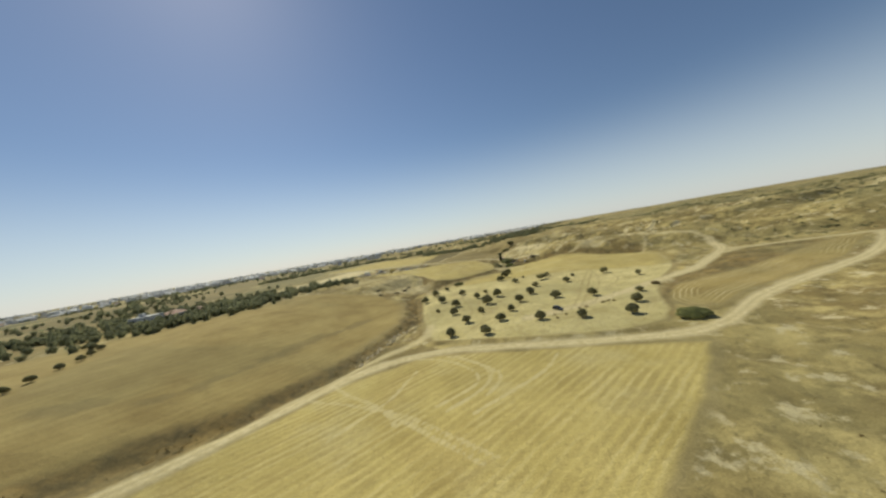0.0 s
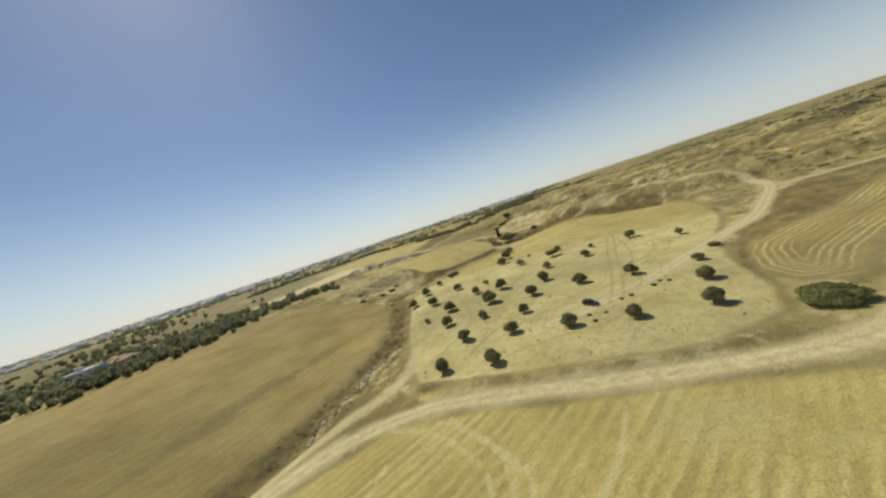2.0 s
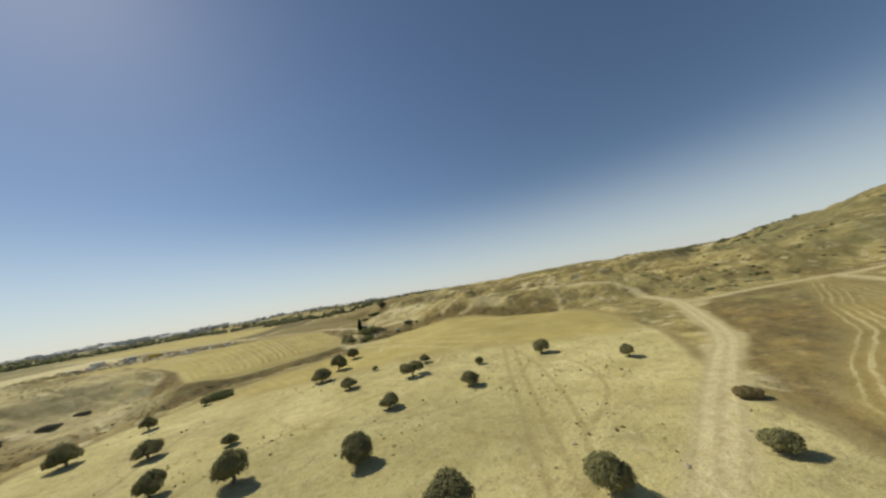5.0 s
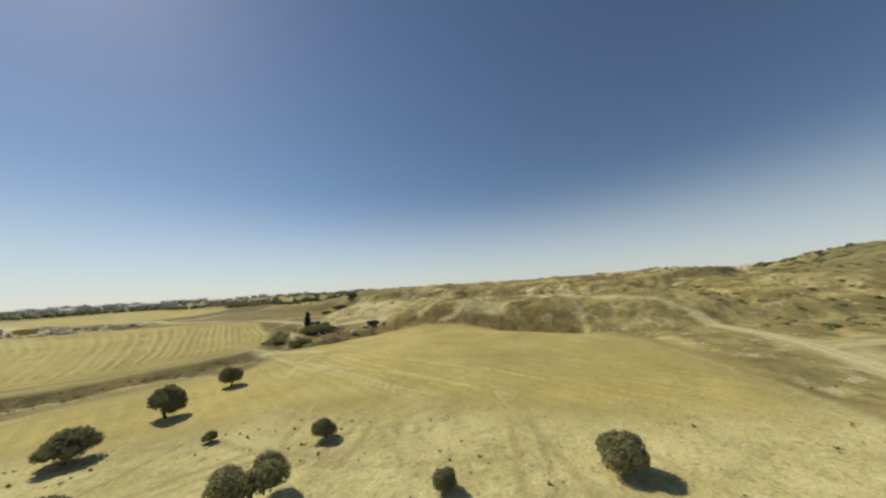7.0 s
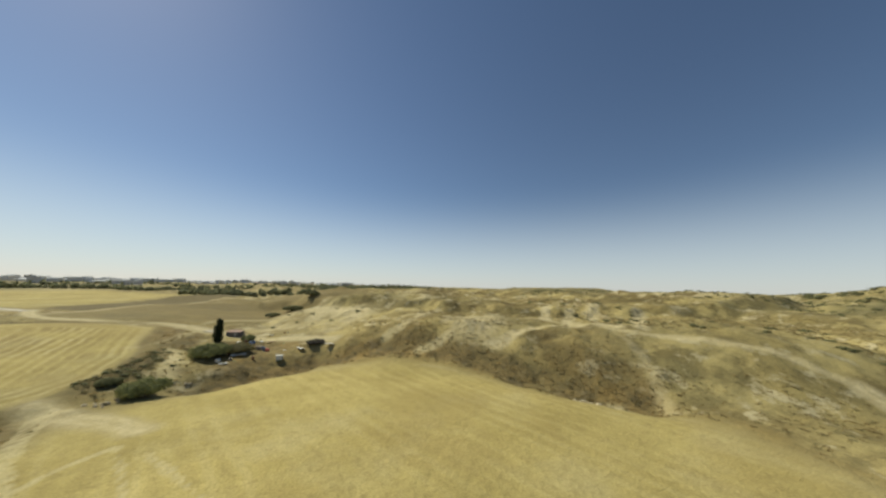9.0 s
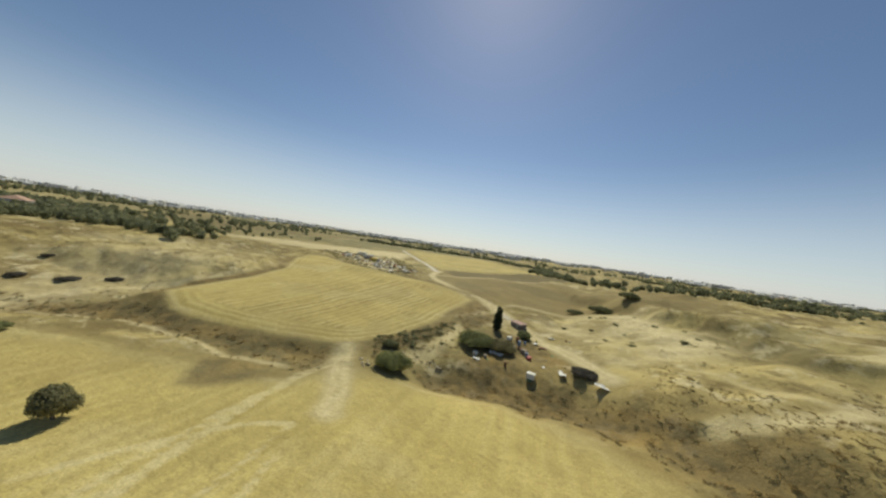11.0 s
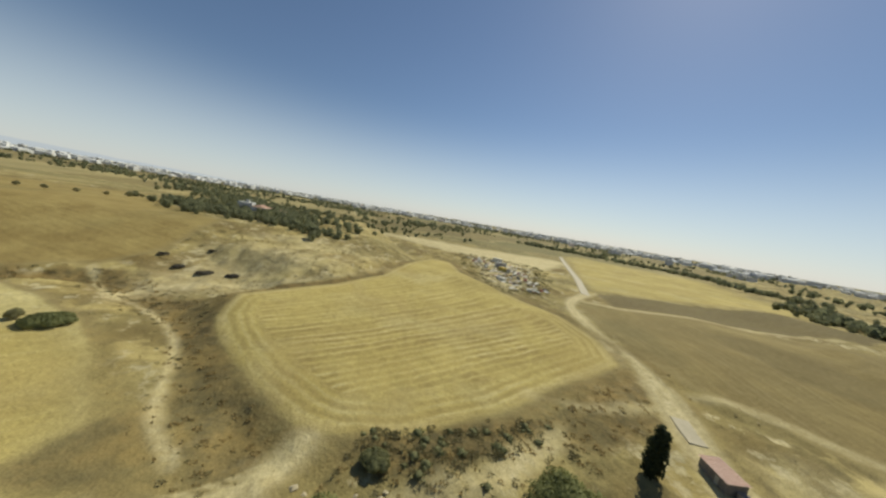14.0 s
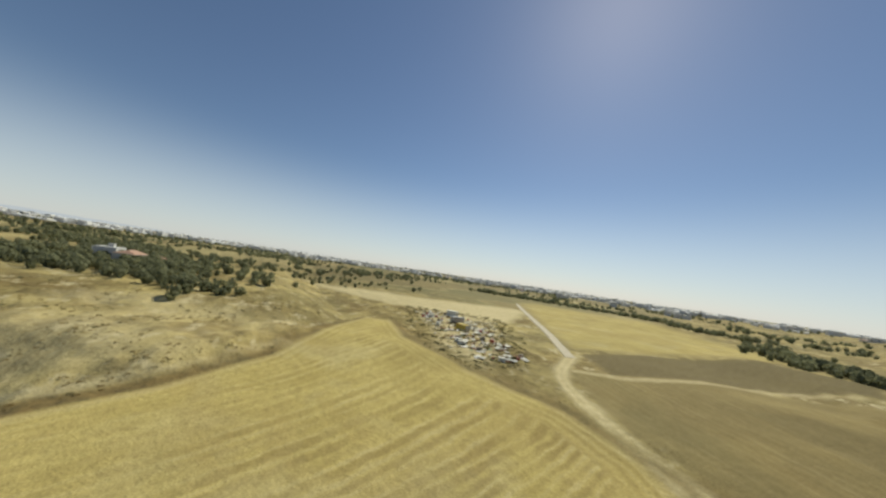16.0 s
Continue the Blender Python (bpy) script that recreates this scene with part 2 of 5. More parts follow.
ROOF_GREY = two_tone("roof_concrete", (0.46, 0.44, 0.40), (0.66, 0.64, 0.59), 0.4, 0.85)
ROOF_TILE = two_tone("clay_roof_tile", (0.40, 0.24, 0.16), (0.54, 0.34, 0.24), 0.8, 0.8)
WINDOW_DARK = two_tone("dark_window_glass", (0.02, 0.025, 0.03), (0.05, 0.06, 0.07), 1.0, 0.15, spec=0.6)
CAR_BLUE = two_tone("dark_blue_car_paint", (0.035, 0.038, 0.05), (0.06, 0.064, 0.078), 1.5, 0.25, height=0.0005, spec=0.5)
GLASS_DARK = two_tone("tinted_car_glass", (0.012, 0.014, 0.016), (0.03, 0.034, 0.038), 1.0, 0.08, height=0.0003, spec=0.6)
LAMP_GLASS = two_tone("lamp_glass", (0.55, 0.56, 0.57), (0.7, 0.71, 0.72), 4.0, 0.15, height=0.0005, spec=0.6)
RED_PLASTIC = two_tone("red_lamp_plastic", (0.22, 0.012, 0.01), (0.30, 0.02, 0.015), 4.0, 0.2, height=0.0005, spec=0.5)
RUBBER = two_tone("black_rubber", (0.018, 0.018, 0.018), (0.04, 0.038, 0.035), 5.0, 0.8)
STEEL = two_tone("dull_steel", (0.32, 0.32, 0.32), (0.48, 0.47, 0.45), 3.0, 0.45, 0.7)
SHED_WALL = two_tone("dark_boards", (0.13, 0.115, 0.10), (0.24, 0.21, 0.18), 1.4, 0.9)
ROOF_PINK = two_tone("faded_red_sheet", (0.60, 0.38, 0.28), (0.74, 0.52, 0.40), 0.9, 0.7)
PAINT_WHITE = two_tone("chalky_white_paint", (0.64, 0.60, 0.50), (0.80, 0.76, 0.66), 1.5, 0.7)
RUBBLE = two_tone("pale_rubble", (0.66, 0.58, 0.40), (0.85, 0.79, 0.63), 1.2, 0.9)
PAINT_YELLOW = two_tone("faded_yellow_plastic", (0.52, 0.37, 0.06), (0.66, 0.50, 0.12), 1.5, 0.6)
PAINT_BLUE = two_tone("faded_blue_plastic", (0.14, 0.20, 0.32), (0.24, 0.31, 0.42), 1.5, 0.5)
PAINT_RED = two_tone("faded_red_plastic", (0.36, 0.07, 0.05), (0.50, 0.14, 0.10), 1.5, 0.6)
PAINT_GREEN = two_tone("faded_green_tarp", (0.06, 0.17, 0.07), (0.14, 0.27, 0.12), 1.5, 0.7)
PAINT_RUST = two_tone("rusty_iron", (0.14, 0.06, 0.03), (0.32, 0.17, 0.09), 2.5, 0.85, 0.2)
WOOD_OLD = two_tone("grey_weathered_wood", (0.22, 0.18, 0.13), (0.36, 0.31, 0.24), 3.0, 0.9)

# ---- lie of the land ----
def step(a, b, v):
    u = np.clip((v - a) / (b - a), 0.0, 1.0)
    return u * u * (3 - 2 * u)


def lattice(i, j, seed):
    h = (i.astype(np.int64) * 374761393 + j.astype(np.int64) * 668265263 + seed * 1274126177) & 0xFFFFFFFF
    h = ((h ^ (h >> 13)) * 1274126177) & 0xFFFFFFFF
    h = ((h ^ (h >> 16)) * 461845907) & 0xFFFFFFFF
    return ((h ^ (h >> 15)) & 0xFFFFFF) / 0xFFFFFF


def value_noise(x, y, seed=0):
    i, j = np.floor(x), np.floor(y)
    u, v = x - i, y - j
    u, v = u * u * (3 - 2 * u), v * v * (3 - 2 * v)
    a, b = lattice(i, j, seed), lattice(i + 1, j, seed)
    c, d = lattice(i, j + 1, seed), lattice(i + 1, j + 1, seed)
    return (a * (1 - u) + b * u) * (1 - v) + (c * (1 - u) + d * u) * v - 0.5


def fbm(x, y, seed=0, octaves=4):
    total, size = 0.0 * x, 1.0
    for o in range(octaves):
        total = total + value_noise(x * 2**o, y * 2**o, seed + 7 * o) * size
        size *= 0.5
    return total


def to_line(x, y, line):
    """Distance to a line of several pieces."""
    best = np.full(np.shape(x), 1e9)
    for (ax, ay), (bx, by) in zip(line[:-1], line[1:]):
        dx, dy = bx - ax, by - ay
        u = np.clip(((x - ax) * dx + (y - ay) * dy) / (dx * dx + dy * dy), 0, 1)
        best = np.minimum(best, np.hypot(x - ax - u * dx, y - ay - u * dy))
    return best


def smooth(line, times=1):
    """Rounds the corners of a line."""
    for _ in range(times):
        cut = [line[0]]
        for (ax, ay), (bx, by) in zip(line[:-1], line[1:]):
            cut += [(0.75 * ax + 0.25 * bx, 0.75 * ay + 0.25 * by), (0.25 * ax + 0.75 * bx, 0.25 * ay + 0.75 * by)]
        line = cut + [line[-1]]
    return line


def near_line(x, y, line, reach=12.0):
    """Distance to a rounded line, worked out near it only."""
    line = smooth(line, 2)
    px, py = [p[0] for p in line], [p[1] for p in line]
    close = (x > min(px) - reach) & (x < max(px) + reach) & (y > min(py) - reach) & (y < max(py) + reach)
    d = np.full(np.shape(x), reach)
    d[close] = np.minimum(reach, to_line(x[close], y[close], line))
    return d


def to_area(x, y, area):
    """Signed distance to an outline, negative within."""
    inside = np.zeros(np.shape(x), bool)
    for (ax, ay), (bx, by) in zip(area, area[1:] + area[:1]):
        cross = (ay > y) != (by > y)
        at = ax + (y - ay) * (bx - ax) / (by - ay if by != ay else 1e-9)
        inside ^= cross & (x < at)
    d = to_line(x, y, area + area[:1])
    return np.where(inside, -d, d)


# tracks and gullies
TRACK_SOUTH = [(-75, 10), (-60, 38), (-51, 49), (-41, 63), (-27, 77), (-9, 82), (2, 80), (15, 76), (38, 69.5), (52, 66.5), (62, 68.5), (72, 73.5), (86, 82.5), (107, 90), (125, 95.5), (149, 103), (180, 119), (206, 137)]
TRACK_WEST = [(-44, 64), (-37, 73), (-28, 82), (-18, 88), (-11, 95), (-10, 108)]
ROAD_EAST = [(24, 98), (30, 99), (51, 104), (74, 114), (91, 121), (107, 127), (126, 141), (145, 155), (158, 167), (171, 189), (170, 200), (161, 214), (152.5, 225), (153.5, 238), (148, 248), (141, 259), (125, 263), (110, 268), (96, 276)]
ROAD_FORK = [(149, 157), (163, 153), (182, 148.5), (208, 137), (245, 122)]
HILL_TRACK = [(136, 203), (144, 211), (150, 219), (152.5, 226)]
GULLY_PATH = [(57, 223.5), (52, 228.5), (46, 232.5), (40, 237.5)]
GULLY_FOOTPATH = [(40, 225), (32, 219.5), (22, 217), (11, 213.3), (1.6, 206.9), (-7, 199.5), (-11.5, 192), (-20, 184.5), (-28, 179), (-33, 176)]
ROAD_NORTH = [(84, 267), (71, 280), (58, 288.5), (48, 294.5), (39, 301), (26, 306), (12, 309.5), (-6, 319), (-14, 328), (-25, 347)]
ROAD_PAVED = [(-23, 344), (-36, 355), (-60, 375), (-120, 421), (-190, 475)]
ROAD_BRANCH = [(-14, 330), (-5, 343), (4, 374), (22, 418), (56, 456)]
ROAD_SIDE = [(42, 306), (48, 315), (70, 326), (120, 345)]
GULLY_WEST = [(-66, 44), (-52, 58), (-40, 73), (-31, 85), (-26, 97), (-20, 110), (-17, 122), (-19, 154), (-26, 177)]
GULLY_MIDDLE = [(-26, 180), (-12, 199), (2, 213), (16, 219), (31, 226), (42, 233)]
GULLY_NORTH = [(58, 247), (66, 252), (80, 257), (100, 252), (113, 240), (125, 222), (135, 208)]
KNOLL_RIM = [(121, 239), (123, 236), (129, 237), (139, 241), (148, 235), (154, 233), (156, 226)]
HILL_STREAKS = [[(149, 247), (158, 257), (167, 266)], [(151, 239), (163, 251), (176, 261)], [(163, 241), (174, 250), (186, 258)], [(160, 223), (180, 236), (200, 248)]]
HOLLOW_PATH = [(104, 246), (112, 247), (117, 248), (126, 255)]
RIDGE_PATH = [(98, 257), (107, 260), (116, 272), (126, 285)]
BRANCH_PATH = [(36, 273), (41, 281), (42, 289), (43, 296)]
# wheel lines left in the fields
WHEELS_SOUTH = [
    [(-12, 78), (-5.8, 75.8), (-0.6, 70), (2.3, 64.9), (2.2, 60.8), (-0.1, 58), (-7, 54)],
    [(-4, 77), (2.1, 71.1), (4.8, 66.5), (5.3, 62.6), (4.1, 59.7), (1.4, 56.4), (-5, 52)],
    [(-2, 77), (0.6, 73.6), (4, 68.6), (7.2, 63.5), (7, 60.1), (3, 55)],
    [(-38, 66), (-32.4, 63), (-26.7, 61), (-19.6, 56.8), (-13.8, 54), (-7.8, 48.6), (2, 39)],
    [(-32, 70), (-29.1, 66.3), (-24.9, 62.9), (-16.3, 54.8), (-8.5, 46.7), (0, 38)],
    [(-31, 69), (-27, 64), (-22.4, 61), (-17.6, 56.5), (-14, 50)],
    [(-12, 71), (-14.4, 65.2), (-15.9, 60.6), (-19.4, 56.3), (-26, 49)],
    [(22, 68), (19.6, 64.5), (16.6, 60.7), (11.3, 57.1), (0, 50)],
]
WHEELS_NORTH = [
    [(50.4, 199), (51.5, 208), (54, 216), (57, 219)],
    [(57, 219), (66.3, 199), (73.4, 184), (78, 177)],
    [(60.9, 215.5), (72.4, 199.4), (85.3, 181.2), (90.3, 172)],
    [(40, 238), (45, 224), (57, 204), (64, 190), (69, 180), (74, 172)],
    [(43, 236), (49, 214), (60, 194), (66, 183), (70, 172)],
    [(42, 237), (47, 222), (58, 203), (68, 192), (78, 176), (82, 169)],
]
WHEELS_GROVE = [
    [(39, 99), (48, 112), (57, 129), (68, 148), (77, 163)],
    [(41.5, 98), (50.5, 111), (59.5, 128), (70.5, 147), (79.5, 162)],
    [(30, 99), (18, 106), (10, 120), (12, 138), (25, 150), (44, 156)],
    [(60, 120), (72, 126), (80, 140), (76, 152), (66, 150)],
    [(44, 178), (50, 170), (58, 168), (62, 174)],
    [(40, 182), (48, 172), (58, 165)],
]
WHEELS_TREES = [
    [(55.3, 181), (53.6, 174.6), (52.2, 171), (52.6, 168.5), (54, 166.8), (56, 166.7), (58, 168.3)],
    [(36, 167), (41.3, 168.3), (45.4, 169.6), (50.8, 171.1)],
    [(34, 164.6), (41.8, 166.6), (46, 168), (52, 169.4)],
    [(36, 170), (39.1, 173.6), (43.7, 180.2), (51.9, 180)],
    [(57.5, 163.2), (58.4, 164.4), (61.5, 169.3), (63.3, 173.3)],
    [(51.3, 167.3), (55.5, 164.9), (62.5, 161), (72, 157)],
    [(52, 182), (57, 174), (65, 170), (72, 172)],
    [(10, 90), (20, 92), (34, 90), (46, 95)],
    [(4, 96), (10, 104), (24, 112), (30, 124), (26, 136)],
    [(12, 100), (22, 106), (33, 106), (44, 101), (52, 104), (56, 118), (48, 131)],
    [(-4, 100), (6, 112), (8, 128), (4, 146), (8, 166)],
    [(20, 118), (30, 110), (47, 108), (62, 122), (76, 150), (80, 170)],
    [(22, 160), (28, 148), (46, 138), (64, 140), (74, 148)],
]
WHEELS = WHEELS_SOUTH + WHEELS_NORTH + WHEELS_GROVE + WHEELS_TREES

# fields
FIELD_SOUTH = [(-64, 25), (-45, 53), (-31, 69), (-12, 78.5), (2, 76.5), (14, 72.5), (38, 66), (52, 61), (36, 45), (23, 34), (13, 25), (0, 8), (-12, -60), (-120, -60)]
GROVE = [(-8, 90), (-11, 103), (-14, 125), (-16, 154), (-16, 170), (-6, 184), (4, 196), (17, 205), (31, 213), (42, 221), (100, 200), (118, 155), (104, 137), (92, 126), (80, 115), (69, 97), (62, 84), (55, 77), (41, 75), (16, 82)]
FIELD_HUMP = [(3, 188), (17, 205), (31, 213), (44, 222), (50, 235), (59, 240), (70, 247), (84, 247.5), (97, 241.5), (107, 234), (116, 224), (123, 212), (129, 204.5), (136, 195), (130, 178), (121, 160), (104, 148), (84, 162), (70, 173), (50, 180), (25, 184)]
FIELD_STRIPED = [(38.5, 239.5), (36, 236), (26, 228.6), (13, 220.8), (2, 216.6), (-10, 217), (-20, 240), (-32, 256), (-56, 272), (-74, 287), (-70, 296), (-44, 292), (-16, 297), (5, 306), (20, 305.5), (30, 300), (35, 280), (39, 266), (41, 250)]
FIELD_UPPER = [(-34, 360), (-62, 380), (-122, 428), (-200, 490), (-214, 520), (-109, 597), (-20, 520), (-6, 478), (-27, 424), (-30, 380)]
FIELD_BROWN = [(-62, 52), (-48, 68), (-38, 84), (-31, 105), (-24, 122), (-27, 154), (-36, 176), (-50, 184), (-92, 186), (-130, 150), (-190, 110), (-170, 60), (-100, 20)]
FIELD_SWIRL = [(166, 133), (130, 120), (117, 114.5), (95, 110), (83, 107), (76, 102), (69, 93), (67, 84), (74, 81), (86, 88), (106, 95), (125, 101), (149, 109), (188, 132), (184, 138)]
FIELD_PLOUGHED = [(-27, 354), (-26, 400), (-9, 456), (24, 470), (28, 432), (2, 374), (-8, 342)]
PATCH_DARK = [(14, 351), (22, 366), (44, 372), (66, 356), (40, 343)]
FIELD_FALLOW = [(-12, 331), (-2, 370), (30, 407), (64, 420), (112, 380), (100, 346), (62, 320), (38, 309), (14, 313)]
SAND_BANK = [(-8, 192), (-30, 189), (-52, 191), (-80, 210), (-72, 246), (-58, 262), (-44, 254), (-26, 240), (-16, 222), (-16, 208)]
SAND_SLOPE = [(57, 299), (66, 322), (84, 328), (108, 300), (96, 284), (84, 276), (72, 288)]
SAND_HILL = [(114, 245), (121, 239), (132, 245), (139, 258), (126, 266), (118, 258)]
SAND_CORNER = [(50.5, 244), (48, 247), (46.5, 253), (46.5, 258), (44.3, 268), (43, 274), (46.5, 272), (49, 265), (50.5, 259), (52.5, 251)]
SAND_FOOT = [(123, 214), (122.5, 211), (127, 209), (133, 207.5), (133, 211), (128, 214.5)]
SAND_JUNCTION = [(136, 148), (150, 150), (160, 156), (156, 166), (147, 163)]
EAST_SLOPE = [(42.5, 267), (38, 280), (35.5, 291), (34, 299), (40, 299), (46, 293), (48, 281), (48, 271)]
KNOLL = [(121, 231), (130, 235), (139, 239), (149, 232), (153, 226), (149, 216), (140, 208), (132, 213), (125, 221)]
WEDGE = [(110, 128), (88, 115), (83, 108), (95, 110.5), (117, 115), (163, 131.5), (184, 141), (178, 148), (152, 157), (143, 150)]
BANK_PATH = [(-13, 190), (-20, 195), (-23, 203), (-23, 212), (-21, 226), (-24, 240), (-31, 251), (-39, 258)]
THICKET = [(39, 244), (40.5, 253), (40.5, 263), (42.5, 272), (45.5, 267), (47, 257), (46, 246)]
YARD_PALE = [(-240, 272), (-193, 310), (-165, 354), (-146, 436), (-125, 424), (-82, 368), (-106, 330), (-125, 312), (-158, 300)]
BROWN_CORNER = [(39, 211), (30, 216.5), (27, 219), (36, 224), (43.5, 229.5), (46, 225), (43, 218.5), (41.5, 213)]
VALLEY = [(58, 251), (70, 256), (84, 258.5), (98, 253), (110, 246), (106, 260), (90, 264), (76, 272), (64, 282), (54, 284), (52, 272), (54, 258)]
STRIP_BROWN = [(-12, 219), (-20, 217), (-21, 233), (-29, 249), (-37, 256), (-33, 259), (-25, 249), (-17, 236)]
YARD = [(-108, 324), (-66, 312), (-42, 303), (-20, 306), (-34, 322), (-52, 338), (-88, 362)]


def height(x, y):
    """Ground level in metres."""
    x, y = np.asarray(x, float), np.asarray(y, float)
    # high ground in the west
    z = 11 * step(24, 98, -x + 0.12 * (y - 150)) * step(300, 250, y)
    # eroded bank beside the striped field
    along, across = 0.42 * x + 0.86 * y, -(x + 26) * 0.86 + (y - 196) * 0.42
    bank = step(1, 25, across + 6 * fbm(x / 30, y / 30, 3)) * step(182, 206, y) * step(285, 256, y)
    rills = 1.5 * np.abs(fbm(along / 5.5, across / 26, 6, 3)) * 4 * bank * (1 - bank)
    z = np.maximum(z, (7.8 + 1.3 * fbm(x / 22, y / 22, 4)) * bank - rills)
    # scrub hill in the east
    d = (x - 118) * 0.55 + (y - 214) * 0.83 + 5 * fbm(x / 25, y / 25, 5)
    hill = 9.5 * step(0, 30, d) * step(62, 122, x + 0.25 * (y - 240))
    z = np.maximum(z, hill + 2.4 * fbm(x / 16, y / 16, 9, 5) * hill / 9.5)
    z = np.maximum(z, 6.8 * step(235, 325, y) * step(95, 15, x))
    # the striped field tilts gently up to the north-west
    tilt = np.clip(1.0 + 0.05 * (37 - x) + 0.05 * (y - 236), 0.2, 7.0)
    near = step(9, 0, to_area(x, y, FIELD_STRIPED))
    z = z * (1 - near) + tilt * near
    # the rounded field
    z = z + 1.3 * np.exp(-(((x - 84) / 36) ** 2) - ((y - 208) / 34) ** 2)
    # gullies
    for line, deep, wide in ((GULLY_WEST, 1.6, 4.0), (GULLY_MIDDLE, 1.3, 5.0), (GULLY_NORTH, 3.2, 6.5)):
        gap = np.minimum(1, to_line(x, y, GULLY_PATH) / 6) if line is not GULLY_WEST else 1.0
        z = z - deep * np.exp(-((to_line(x, y, line) / wide) ** 2)) * gap
    # the earth bank along the southern edge of the grove
    z = z + 0.7 * np.exp(-((to_line(x, y, [(-8, 89), (5, 84.5), (16, 80), (30, 75.5), (44, 73)]) / 1.3) ** 2))
    # rolling ground farther off
    far = np.hypot(x - 60, y - 150)
    east = step(-40, 160, x - 60 + 0.5 * (y - 150)) * step(110, 240, far)
    z = z + east * (6 * fbm(x / 90, y / 90, 11) + 4.0 * fbm(x / 32, y / 32, 12))
    z = z + 4.5 * step(5, -5, side_of_scarp(x, y)) * step(280, 140, np.hypot(x - 185, y - 250)) * step(60, 150, far)
    z = z + 6 * step(250, 900, far) + step(500, 1500, far) * 8 * fbm(x / 420, y / 420, 13)
    z = z + 36 * np.exp(-(((x - 462) / 118) ** 2) - ((y - 105) / 120) ** 2) * (1 + 0.25 * fbm(x / 40, y / 40, 14))
    z = z + 9 * step(170, 95, np.hypot(x - 690, y - 770)) + 8 * np.exp(-(((x - 560) / 260) ** 2) - ((y - 420) / 200) ** 2)
    # clods and tussocks
    wild = wildness(x, y)
    z = z + (0.12 + 0.75 * wild) * fbm(x / 5.0, y / 5.0, 21) * step(900, 300, far)
    return z


def side_of_scarp(x, y):
    """Positive before the scarp, negative behind it."""
    return (x - 176) * -0.47 + (y - 258) * -0.88 + 0.012 * (x - 176) ** 2 * 0.2 + 6 * fbm(x / 13, y / 13, 17)


def wildness(x, y):
    """How overgrown the ground is."""
    tame = np.full(np.shape(x), 1e9)
    for area in (FIELD_SOUTH, GROVE, FIELD_HUMP, FIELD_STRIPED, FIELD_UPPER, FIELD_BROWN, FIELD_SWIRL, FIELD_PLOUGHED, FIELD_FALLOW):
        tame = np.minimum(tame, to_area(x, y, area))
    for line in (TRACK_SOUTH, TRACK_WEST, ROAD_EAST, ROAD_NORTH, ROAD_PAVED, ROAD_FORK):
        tame = np.minimum(tame, to_line(x, y, line) - 2.5)
    return step(0.0, 3.5, tame)


def level(x, y):
    return float(height(np.array([x]), np.array([y]))[0])


def spread(inner, outer, reach, growth=1.085):
    steps = [0.9]
    while sum(steps) < reach:
        steps.append(steps[-1] * growth)
    far = np.cumsum(steps)
    return np.concatenate([inner - far[::-1], np.arange(inner, outer + 0.4, 0.8), outer + far])


